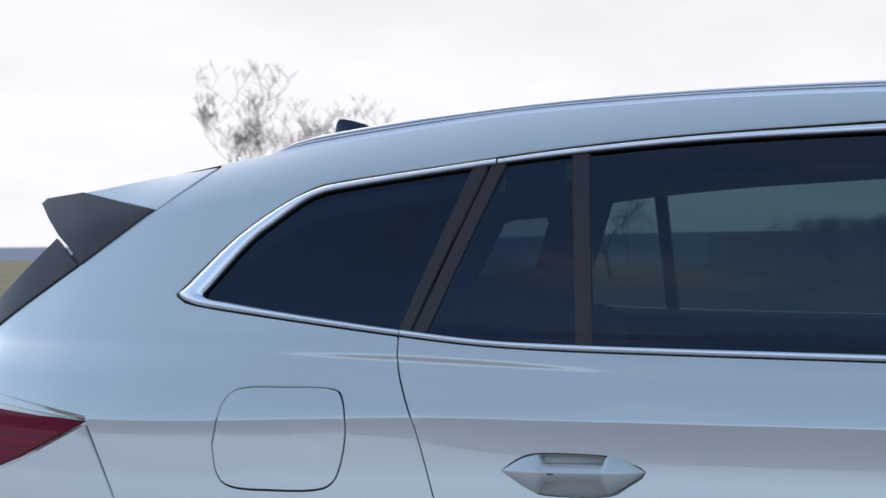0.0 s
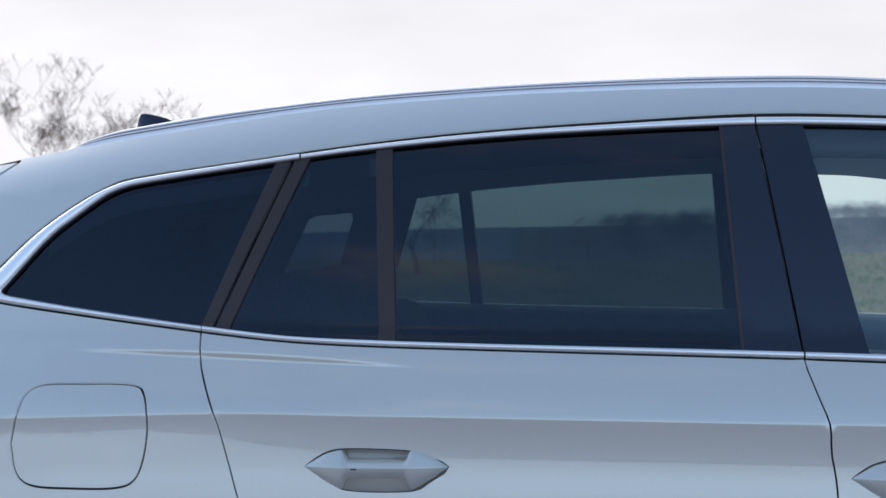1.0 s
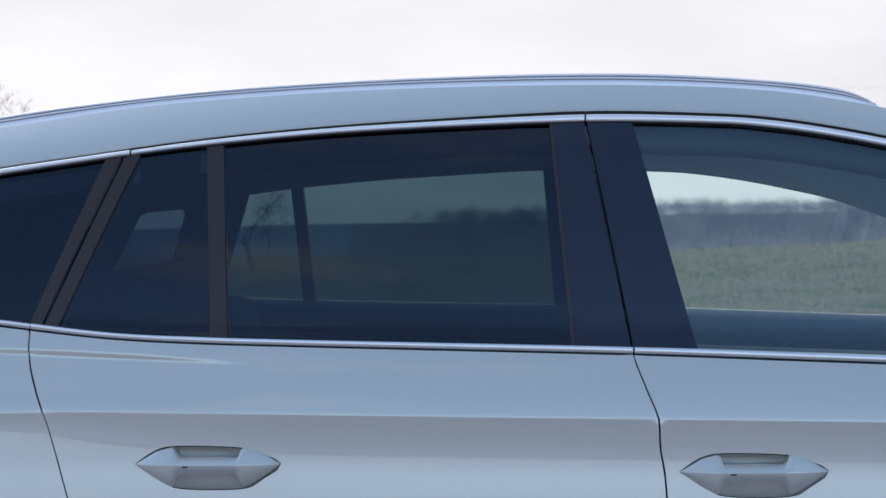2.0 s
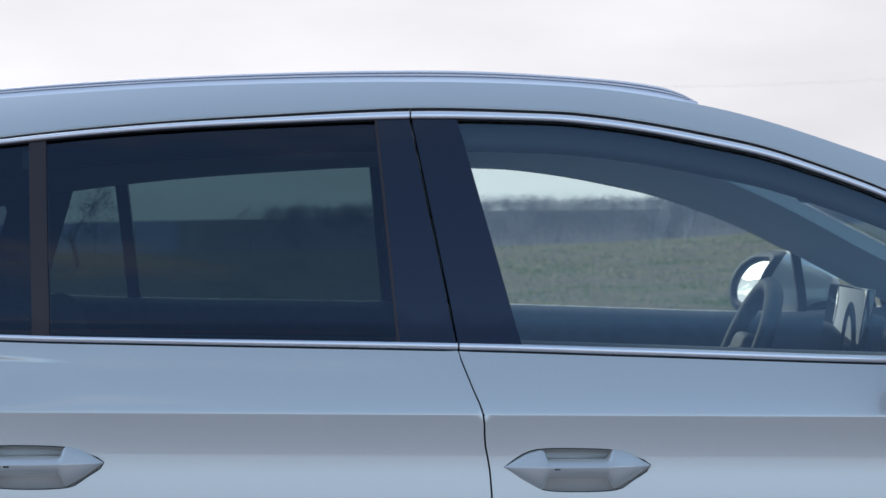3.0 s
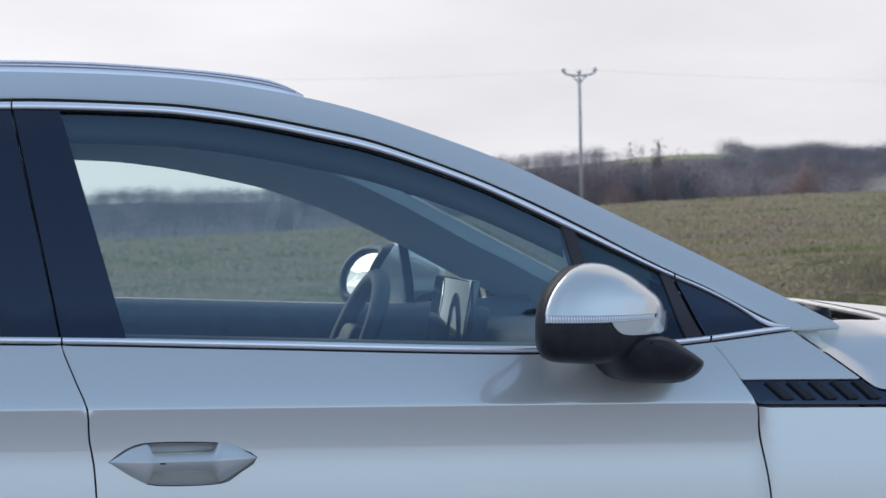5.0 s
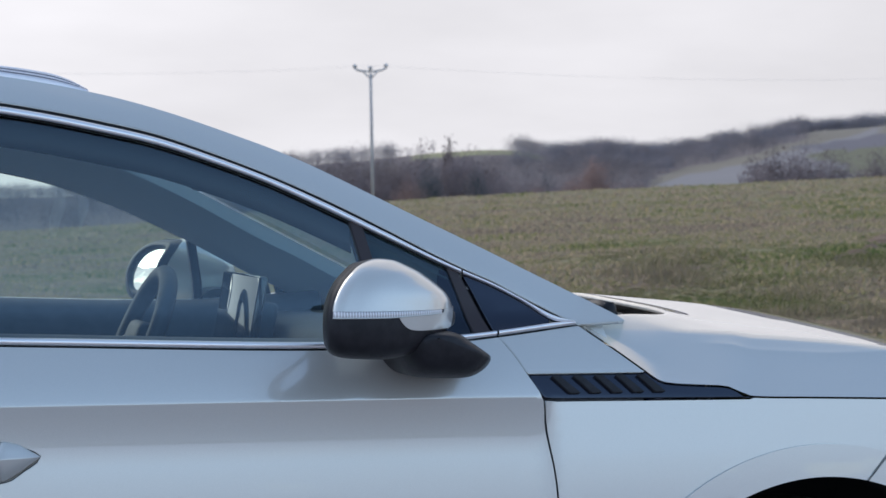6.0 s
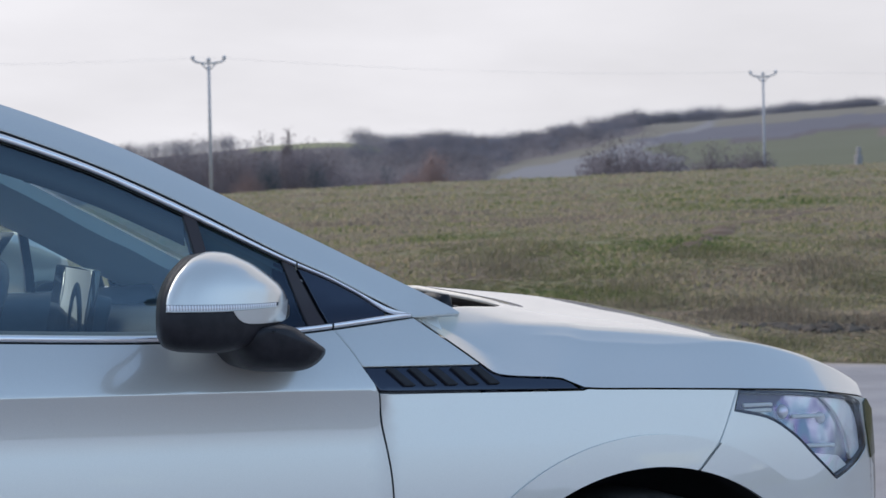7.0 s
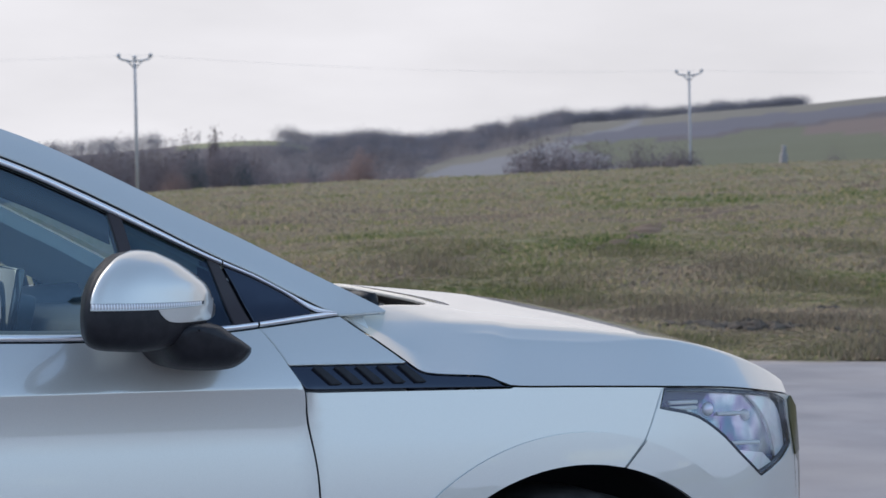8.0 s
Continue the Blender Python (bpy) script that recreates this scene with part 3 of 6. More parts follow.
def build_ground():
    m = ground_material()
    az = np.concatenate([np.arange(-180, -30, 6.0), np.arange(-30, 12, 0.5), np.arange(12, 40, 0.2), np.arange(40, 46, 0.5), np.arange(46, 180, 6.0)])
    rad = np.concatenate([[0.5, 3, 8, 12, 15], np.arange(16, 60, 0.35), 60 * 1.02 ** np.arange(0, 150)])
    rad = np.append(rad[rad < 1000], [1300, 1900, 3000])
    A, R = np.meshgrid(np.radians(az), rad)
    X, Y = CX + R * np.sin(A), CY + R * np.cos(A)
    Z = ground_z(X, Y)
    d = road_depth(X, Y)
    Z = Z - np.where(d <= 18.5, 0.03, 0.0)
    rows = [np.stack([X[i], Y[i], Z[i]], -1) for i in range(len(rad))]
    me = grid_mesh("ground", rows, m, closed=True)
    at = me.color_attributes.new("field_haze_colour", 'FLOAT_COLOR', 'POINT')
    azd, rr = np.degrees(A).ravel(), R.ravel()
    colour = np.zeros((len(azd), 4))
    mr = (Z.ravel() - EYE) / rr * 1000 + 0.5 * np.sin(azd * 2.3) + 0.3 * np.sin(azd * 5.1 + 1)
    hills = rr > 232
    low, up = plough_edges(azd)
    right = hills & (azd > 23.3) & (azd < 60)
    # field colours; the bluish one paints aerial haze onto the left hills
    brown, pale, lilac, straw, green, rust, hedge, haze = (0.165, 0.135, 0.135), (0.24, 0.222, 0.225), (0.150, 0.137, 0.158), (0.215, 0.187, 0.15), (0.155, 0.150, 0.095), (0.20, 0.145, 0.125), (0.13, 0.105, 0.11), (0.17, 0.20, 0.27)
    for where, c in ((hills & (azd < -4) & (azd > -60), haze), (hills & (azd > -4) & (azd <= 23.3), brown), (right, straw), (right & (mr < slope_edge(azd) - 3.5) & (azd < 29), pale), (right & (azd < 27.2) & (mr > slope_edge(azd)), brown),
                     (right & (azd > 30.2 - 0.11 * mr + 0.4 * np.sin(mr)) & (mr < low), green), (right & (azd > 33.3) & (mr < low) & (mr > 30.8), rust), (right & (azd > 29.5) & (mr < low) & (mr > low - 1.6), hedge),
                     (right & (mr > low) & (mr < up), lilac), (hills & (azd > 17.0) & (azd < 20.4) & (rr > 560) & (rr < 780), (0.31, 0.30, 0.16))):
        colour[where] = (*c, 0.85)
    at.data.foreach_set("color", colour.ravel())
    ob = new("ground", me)
    tagged(ob, "rough winter grass field rising to distant hills", "ground", kind="structure")


build_ground()

ASPHALT = material("asphalt", (0.16, 0.155, 0.16), 0.85)
grain(ASPHALT, (0.25, 0.228, 0.232), (0.33, 0.300, 0.302), 1.4, 8, 0.5, 90, stains=(0.35, (0.38, 0.325, 0.30), 0.5))


def build_road():
    rows = []
    ux, uy = ROAD_DIR
    for d in np.concatenate([np.linspace(-60, 14, 12), np.linspace(15, 18.55, 8)]):
        w = np.linspace(-90, 90, 91)
        edge = np.where(d > 18.4, 0.06 * np.sin(w * 1.7) + 0.04 * np.sin(w * 4.1 + 1), 0)
        dd = d + edge
        rows.append(np.stack([CX + dd * ux + w * uy, CY + dd * uy - w * ux, np.zeros_like(w) - 0.004], -1))
    rows.append(rows[-1] + np.array([0.01, 0.01, -0.08]))
    ob = new("road", grid_mesh("road", rows, ASPHALT))
    tagged(ob, "wide pale grey worn asphalt road beside the field", "road", kind="structure")


build_road()


# ---- the car ----
car = new("car")
tagged(car, "silver-green electric family SUV parked on asphalt, windows closed", "car")


def arc(cx, cz, r, a0, a1, n=28):
    a = np.radians(np.linspace(a0, a1, n))
    return np.stack([cx + r * np.cos(a), cz + r * np.sin(a)], -1)


FRONT_AXLE, REAR_AXLE, HUB = 2.0, -0.80, 0.37
REAR_SEAM = curve([(-0.884, 1.124), (-0.878, 1.072), (-0.860, 1.024), (-0.836, 0.966), (-0.798, 0.846), (-0.78, 0.79)], 30)
B_SEAM = curve([(0.183, 1.097), (0.186, 1.085), (0.207, 1.033), (0.2245, 0.989), (0.228, 0.938), (0.239, 0.86), (0.25, 0.60), (0.25, 0.36)], 40)
F_SEAM = curve([(1.361, 1.096), (1.384, 1.066), (1.406, 1.030), (1.433, 0.983), (1.437, 0.93), (1.453, 0.807), (1.452, 0.60), (1.44, 0.36)], 40)
HOOD_SEAM = curve([(1.527, 1.115), (1.600, 1.062), (1.643, 1.030), (1.675, 1.009), (1.73, 1.003), (1.802, 0.999), (1.83, 0.990), (1.859, 0.979), (2.0, 0.974), (2.2, 0.967), (2.375, 0.958), (2.50, 0.943), (2.60, 0.928)], 90)
BUMPER_SEAM = curve([(2.202, 0.966), (2.149, 0.862), (2.098, 0.815)], 14)


def handle_outline(x, k=1.0):
    return curve([(x - 0.126 * k, 0.899), (x - 0.09 * k, 0.9225), (x - 0.05 * k, 0.930 * 1), (x + 0.05 * k, 0.929), (x + 0.085 * k, 0.921),
                  (x + 0.126 * k, 0.903), (x + 0.095 * k, 0.878), (x + 0.06 * k, 0.861), (x - 0.05 * k, 0.860), (x - 0.085 * k, 0.877), (x - 0.126 * k, 0.899)], 44)[:-1]


FLAP = curve([(-1.216, 0.925), (-1.207, 0.975), (-1.195, 1.010), (-1.165, 1.029), (-1.09, 1.033), (-1.000, 1.033), (-0.974, 1.018), (-0.9635, 0.965), (-0.969, 0.905), (-0.985, 0.866), (-1.02, 0.852), (-1.10, 0.849),
              (-1.175, 0.852), (-1.205, 0.875), (-1.216, 0.925)], 70)[:-1]
HANDLES = (-0.552, 0.388)


def build_body():
    # quarter panel, roof side and windscreen pillar in one pressing
    outline = np.vstack([
        cut(roof_c, -1.284, 1.612), line((1.626, 1.1215), (1.531, 1.1165), 8), top_c[::-1], cut(belt_c, -1.326, -0.886), REAR_SEAM,
        arc(REAR_AXLE, HUB, 0.425, 88, 180), line((-1.225, 0.37), (-1.36, 0.45), 4), line((-1.36, 0.45), (-1.405, 0.82), 10), line((-1.405, 0.82), (-1.474, 0.958), 8),
        curve([(-1.474, 0.966), (-1.60, 0.985), (-1.735, 1.005)], 8), line((-1.76, 1.01), (-1.735, 1.116), 6), curve([(-1.733, 1.117), (-1.653, 1.173), (-1.553, 1.241), (-1.411, 1.346)], 18), line((-1.40, 1.35), (-1.284, 1.434), 8)])
    panel("quarter_panel", outline, PAINT, car, "silver-green quarter panel and roof side", holes=[FLAP], cell=0.03)
    panel("charging_flap", FLAP, PAINT, car, "square rounded charging flap", both=False, gap=0.0024)
    # doors
    rear = np.vstack([cut(belt_c, -0.884, 0.183), B_SEAM, line((0.25, 0.36), (-0.40, 0.36), 20), arc(REAR_AXLE, HUB, 0.425, 0, 86), REAR_SEAM[::-1]])
    front = np.vstack([cut(belt_c, 0.183, 1.361), F_SEAM, line((1.44, 0.36), (0.25, 0.36), 30), B_SEAM[::-1]])
    for name, o, x in (("rear_door", rear, HANDLES[0]), ("front_door", front, HANDLES[1])):
        d = panel(name, o, PAINT, car, "closed silver-green door with sharp shoulder crease", both=False, holes=[handle_outline(x)], cell=0.028)
        build_handle(d, x)
        far_copy(d)
    # sill
    panel("sill", np.vstack([line((-0.37, 0.36), (1.46, 0.36), 40), line((1.50, 0.22), (-0.40, 0.22), 40)]), PLASTIC, car, out=0.0)
    # wing
    panel("wing_corner", np.vstack([cut(belt_c, 1.365, 1.527), cut(HOOD_SEAM, 1.527, 1.643), line((1.640, 1.0275), (1.409, 1.0285), 10), F_SEAM[(F_SEAM[:, 1] > 1.03)][::-1]]), PAINT, car, cell=0.02)
    lower = np.vstack([line((1.436, 0.980), (1.856, 0.976), 20), cut(HOOD_SEAM, 1.862, 2.200), BUMPER_SEAM, arc(FRONT_AXLE, HUB, 0.455, 78, 195), line((1.56, 0.24), (1.46, 0.30), 4), F_SEAM[(F_SEAM[:, 1] < 0.98)][::-1]])
    panel("wing", lower, PAINT, car, "silver-green front wing over the wheel", cell=0.025)
    # raised wheel arch lip
    for out_r, in_r, a0, a1 in ((0.516, 0.454, 73.7, 196), (0.516, 0.454, 72.9, 12)):
        band("arch_lip", arc(FRONT_AXLE, HUB, out_r, a0, a1, 40), arc(FRONT_AXLE, HUB, in_r, a0 + 4.2, a1, 40), PAINT, car, bulge=0.0, out=0.0065, tilt=-0.0015, n=50, across=5, sharp=True)
    # bumper flank with lamp
    lamp = np.vstack([curve([(2.205, 0.9635), (2.36, 0.955), (2.503, 0.9395), (2.548, 0.925)], 14), curve([(2.553, 0.92), (2.557, 0.88), (2.566, 0.835)], 8),
                      curve([(2.560, 0.826), (2.52, 0.80), (2.452, 0.776)], 8), curve([(2.445, 0.780), (2.39, 0.826), (2.343, 0.868), (2.278, 0.906), (2.192, 0.925)], 16)])
    bump = np.vstack([cut(HOOD_SEAM, 2.204, 2.570), line((2.574, 0.93), (2.576, 0.82), 6), line((2.60, 0.79), (2.60, 0.26), 20), line((2.60, 0.26), (2.43, 0.26), 6), arc(FRONT_AXLE, HUB, 0.455, -5, 76), BUMPER_SEAM[::-1]])
    panel("bumper_corner", bump, PAINT, car, "silver-green bumper corner", holes=[lamp], cell=0.025)
    build_headlamp(lamp)
    # vent panel
    vent = np.vstack([line((1.409, 1.0275), (1.640, 1.0265), 14), cut(HOOD_SEAM, 1.643, 1.857), line((1.857, 0.979), (1.433, 0.9835), 20)])
    v = panel("wing_vent", vent, BLACK, car, "gloss black ribbed vent panel in the wing", both=False, out=-0.002, cell=0.015)
    for i in range(5):
        x = 1.452 + i * 0.043
        rib = np.array([(x, 1.0225), (x + 0.015, 1.0225), (x + 0.052, 0.992), (x + 0.032, 0.992)])
        part("rib", panel_mesh("rib", rib, PLASTIC, out=0.006, gap=0.0, depth=0.01, cell=0.01), PLASTIC, v)
    far_copy(v)
    # dark shell behind the shut lines
    shell = np.vstack([line((-1.40, 0.45), (-1.44, 0.95), 8), line((-1.44, 0.95), (-1.25, 1.10), 6), line((-1.25, 1.08), (1.5, 1.075), 60), line((1.55, 1.07), (1.62, 1.02), 4), line((1.65, 0.97), (2.17, 0.955), 20),
                       line((2.17, 0.95), (2.11, 0.84), 4), arc(FRONT_AXLE, HUB, 0.47, 78, 180), line((1.50, 0.30), (-0.36, 0.30), 30), arc(REAR_AXLE, HUB, 0.44, 0, 180)])
    panel("inner_shell", shell, SEAM, car, out=-0.022, gap=0.0, depth=0.03, cell=0.05)


def build_handle(door, x):
    o = handle_outline(x)
    # dished recess
    c = o.mean(0)
    rings = []
    for k, (s, dep) in enumerate([(1.0, 0.001), (0.97, 0.006), (0.90, 0.012), (0.78, 0.017), (0.5, 0.020), (0.2, 0.020)]):
        q = c + (o - c) * s
        nv = flank_normal(q[:, 0], q[:, 1])
        rings.append(np.stack([q[:, 0], -flank(q[:, 0], q[:, 1]), q[:, 1]], -1) - nv * dep)
    part("handle_recess", grid_mesh("handle_recess", rings, PAINT, closed=True), PAINT, door, "dished recess behind the handle")
    # pull bar: pointed ends, ridge along the middle
    n = 61
    rows = []
    us = np.linspace(-1, 1, n)
    w = abs(us)
    half_t = np.where(w < 0.50, 0.0110 + 0.0180 * smooth(0.40, 0.49, w), np.interp(w, [0.45, 0.55, 0.714, 1], [0.0292, 0.0278, 0.0220, 0.001]))
    half = np.where(w < 0.50, 0.0200 + 0.0195 * smooth(0.40, 0.49, w), np.interp(w, [0.45, 0.55, 0.75, 1], [0.0402, 0.0375, 0.0225, 0.001]))
    zc = 0.901 + 0.002 * us
    xs = x + us * 0.1255
    lift = 0.020 * (1 - abs(us) ** 3.0) + 0.003
    y0 = -flank(xs, zc)
    prof = [(1.0, -0.7), (1.0, 0.32), (0.96, 0.40), (0.5, 0.70), (0.07, 0.965), (0.02, 1.0), (-0.03, 0.995), (-0.30, 0.92), (-0.65, 0.70), (-0.93, 0.34), (-1.0, 0.2), (-1.0, -0.7)]
    for v, d in prof:
        h = half_t if v > 0 else half
        rows.append(np.stack([xs, y0 - lift * d, zc + v * h], -1))
    h = part("handle", grid_mesh("handle", rows, PAINT), PAINT, door, "body-coloured pull handle")
    bm = bmesh.new()
    box(bm, (0.010, 0.003, 0.0022), Matrix.Translation((x - 0.037, float(-flank(np.array([x]), np.array([0.897]))[0]) - 0.0215, 0.8975)), 0.0006, 1)
    part("touch_mark", bm, RUBBER, h, "small dark touch mark")


def build_headlamp(lamp):
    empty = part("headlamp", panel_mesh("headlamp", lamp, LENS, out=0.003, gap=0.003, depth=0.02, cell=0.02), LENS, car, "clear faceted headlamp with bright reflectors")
    part("lamp_surround", panel_mesh("lamp_surround", lamp, BLACK, out=-0.002, gap=-0.001, depth=0.02, cell=0.03, holes=[inset(tidy(lamp), 0.0045)]), BLACK, empty)
    part("lamp_bowl", panel_mesh("lamp_bowl", lamp, SILVER, out=-0.020, gap=0.003, depth=-0.019, cell=0.02), SILVER, empty, "lamp bowl with iridescent reflections painted in blotches")
    for x, z, r in ((2.325, 0.915, 0.015), (2.425, 0.898, 0.013)):
        bm = bmesh.new()
        y = -float(flank(x, z)) + 0.024
        bmesh.ops.create_uvsphere(bm, u_segments=16, v_segments=10, radius=r, matrix=Matrix.Translation((x, y, z)))
        part("projector", bm, PEARL, empty, "small bright projector lens")
    for x, z, l in ((2.255, 0.933, 0.070), (2.255, 0.922, 0.065), (2.385, 0.905, 0.075), (2.40, 0.845, 0.09)):
        bm = bmesh.new()
        box(bm, (l, 0.012, 0.007), Matrix.Translation((x, -float(flank(x, z)) + 0.012, z)) @ Matrix.Rotation(0.12 - (x - 2.2) * 0.6, 4, 'Z'), 0.002)
        part("light_bar", bm, PALE, empty)
    # added pale panel that stands in for bright sky reflected on the lens
    glint = np.vstack([curve([(2.435, 0.942), (2.478, 0.905), (2.508, 0.860), (2.522, 0.810)], 12), curve([(2.556, 0.826), (2.552, 0.870), (2.540, 0.905), (2.510, 0.934)], 12)])
    part("light_guide", panel_mesh("light_guide", glint, PEARL, out=-0.012, gap=0.0, depth=0.012, cell=0.012), PEARL, empty, "pale strip painting the sky's reflection in the lamp")
    keel = np.array([(2.395, 0.832), (2.452, 0.787), (2.500, 0.800), (2.470, 0.822)])
    part("lamp_keel", panel_mesh("lamp_keel", keel, PEARL, out=-0.010, gap=0.0, depth=0.012, cell=0.012), PEARL, empty, "pale lower reflector")
    hood = np.array([(2.205, 0.928), (2.212, 0.958), (2.33, 0.951), (2.30, 0.926), (2.26, 0.918)])
    part("lamp_hood", panel_mesh("lamp_hood", hood, INDIGO, out=-0.014, gap=0.0, depth=0.008, cell=0.012), INDIGO, empty, "dark blue lamp hood")
    far_copy(empty)
    panel("grille_edge", np.array([(2.572, 0.930), (2.600, 0.905), (2.602, 0.85), (2.604, 0.812), (2.578, 0.806), (2.572, 0.83), (2.562, 0.88), (2.560, 0.922)]), RIM_OLIVE, car, "smoked olive grille edge", out=0.004, gap=0.001, cell=0.02)


build_body()


def build_glasshouse():
    gt, gl = glass_top_c, glass_low_c

    def pane(x0t, x0b, x1t, x1b):
        t = cut(gt, x0t, x1t) + np.array([0, 0.004])
        b = cut(gl, x0b, x1b) - np.array([0, 0.004])
        return np.vstack([b, t[::-1]])

    def post(x0t, x0b, x1t, x1b):
        return pane(x0t, x0b, x1t, x1b)

    panel("quarter_glass", np.vstack([cut(gl, -1.265, -0.862) - np.array([0, 0.004]), cut(gt, -1.265, -0.748)[::-1] + np.array([0, 0.004])]), GLASS_SHADED, car, "dark privacy glass", out=-0.009, gap=0.0, depth=0.004)
    panel("rear_door_corner_glass", pane(-0.722, -0.85, -0.572, -0.542), GLASS_TINT, car, "dark privacy glass", out=-0.009, gap=0.0, depth=0.004)
    panel("rear_door_glass", pane(-0.572, -0.542, 0.045, 0.085), GLASS_TINT, car, "dark privacy glass", out=-0.010, gap=0.0, depth=0.004)
    panel("front_door_glass", pane(0.182, 0.290, 1.118, 1.165), GLASS_CLEAR, car, "lightly tinted clear window", out=-0.010, gap=0.0, depth=0.004)
    # near pane tinted dark to imitate the navy reflection; far pane stays clear
    panel("front_corner_glass", pane(1.112, 1.160, 1.295, 1.335), GLASS_TINT, car, "small corner glass darkened in place of a sky reflection", both=False, out=-0.009, gap=0.0, depth=0.004)
    far = panel("front_corner_glass", pane(1.112, 1.160, 1.295, 1.335), GLASS_CLEAR, car, "small clear corner glass", both=False, out=-0.009, gap=0.0, depth=0.004)
    far.matrix_basis = Matrix.Diagonal((1, -1, 1, 1))
    panel("quarter_post", post(-0.773, -0.888, -0.743, -0.866), POST, car, "satin black window post", out=-0.003, gap=0.001, depth=0.03)
    panel("rear_door_post", post(-0.737, -0.861, -0.708, -0.836), POST, car, "satin black window post", out=-0.003, gap=0.001, depth=0.03)
    panel("window_divider", post(-0.588, -0.560, -0.558, -0.530), POST, car, "slim satin window divider", out=-0.004, gap=0.0, depth=0.03)
    panel("rear_pillar_cover", post(0.037, 0.078, 0.100, 0.1815), BLACK, car, "gloss black door pillar cover", out=-0.003, gap=0.0016, depth=0.04)
    panel("front_pillar_cover", post(0.103, 0.1845, 0.187, 0.297), BLACK, car, "gloss black door pillar cover", out=-0.003, gap=0.0016, depth=0.04)
    panel("pillar_edge", post(0.0355, 0.0765, 0.0405, 0.0815), POST, car, out=-0.002, gap=0.0, depth=0.01)
    panel("corner_post", post(1.098, 1.147, 1.122, 1.170), POST, car, out=-0.003, gap=0.0, depth=0.03)
    panel("front_door_post", post(1.278, 1.318, 1.300, 1.352), POST, car, out=-0.003, gap=0.001, depth=0.03)
    tri = np.vstack([cut(gl, 1.362, 1.472) - np.array([0, 0.003]), cut(gt, 1.312, 1.472)[::-1] + np.array([0, 0.003])])
    panel("corner_cover", tri, BLACK, car, "gloss black triangular pillar cover", out=-0.004, gap=0.001, depth=0.02)
    panel("post_backing", np.array([(1.25, 1.085), (1.40, 1.085), (1.345, 1.195), (1.27, 1.225)]), RUBBER, car, both=False, out=-0.022, gap=0.0, depth=0.01)
    q = np.array([(-1.045, 1.185), (-0.905, 1.185), (-0.849, 1.350), (-0.853, 1.366), (-0.940, 1.357), (-0.960, 1.348)])
    for side in (1, -1):
        edge = [(-0.92, 1.05), (-0.76, 1.44)] if side > 0 else [(-0.80, 1.05), (-0.67, 1.45)]
        t = panel("quarter_trim", np.array([(-1.42, 1.05), *edge, (-1.0, 1.42), (-1.22, 1.345), (-1.42, 1.20)]), TRIM, car, both=False, out=-0.034, gap=0.0, depth=0.02, holes=[q])
        t.matrix_basis = Matrix.Diagonal((1, side, 1, 1))
    for x0, x1, deep in ((-0.71, -0.60, 0.055), (-0.555, 0.04, 0.050), (0.19, 1.10, 0.052)):
        a = cut(gt, x0, x1)
        band("window_frame", a + np.array([0, 0.004]), a - np.array([0, deep]), RUBBER, car, "dark door frame inside the glass", bulge=0.0, out=-0.0155, n=50, across=3)
    # one-piece moulding round the quarter glass
    outer = np.vstack([cut(top_c, -1.318, -0.7285)[::-1], [(-1.330, 1.200), (-1.331, 1.192), (-1.325, 1.184)], cut(belt_c, -1.312, -0.8835)])
    inner = np.vstack([cut(gt, -1.262, -0.7285)[::-1], [(-1.272, 1.197), (-1.273, 1.192), (-1.268, 1.187)], cut(gl, -1.255, -0.8835)])
    thin = lambda c: c[sorted(set(range(0, len(c), 2)) | {len(c) - 1})]
    outer, inner = curve(thin(outer), 200), curve(thin(inner), 200)
    band("quarter_seal", outer, inner, RUBBER, car, bulge=0.0, out=-0.004, n=200, across=3)
    s = np.linspace(0, 1, 200)
    wt = (0.76 + 0.14 * smooth(0.25, 0.45, s) - 0.06 * smooth(0.6, 0.75, s))[:, None]
    band("quarter_moulding", outer * wt + inner * (1 - wt), outer * 0.05 + inner * 0.95, CHROME, car, "satin chrome window moulding", bulge=0.006, out=-0.001, n=200)
    # rubber channel all round, then bright mouldings
    for x0, x1 in ((-0.726, 0.099), (0.102, 1.304), (1.308, 1.524)):
        a, b = cut(top_c, x0, x1), cut(gt, max(x0, -1.268), min(x1, 1.5205))
        band("window_seal", a, b, RUBBER, car, bulge=0.0, out=-0.004, n=60, across=3)
    for x0, x1 in ((-0.7255, 0.0995), (0.1025, 1.3045), (1.3075, 1.521)):
        a = cut(top_c, x0, x1)
        b = cut(gt, max(x0, -1.268), min(x1, 1.5205))
        a, b = curve(a, 90), curve(b, 90)
        hi, lo = a * 0.68 + b * 0.32, a * 0.06 + b * 0.94
        band("upper_moulding", hi, lo, CHROME, car, "satin chrome window moulding", bulge=0.005, out=-0.001, n=70)
    for x0, x1 in ((-0.882, 0.182), (0.185, 1.3585), (1.3625, 1.521)):
        a = cut(gl, max(x0, -1.268), min(x1, 1.5205))
        b = cut(belt_c, x0, x1)
        a, b = curve(a, 90), curve(b, 90)
        band("lower_moulding", a * 0.97 + b * 0.03, a * 0.11 + b * 0.89, CHROME, car, "satin chrome window moulding", bulge=0.006, out=0.0, n=70)
        band("belt_seal", a * 0.12 + b * 0.88, b, RUBBER, car, bulge=0.0, out=-0.002, n=60, across=3)


build_glasshouse()


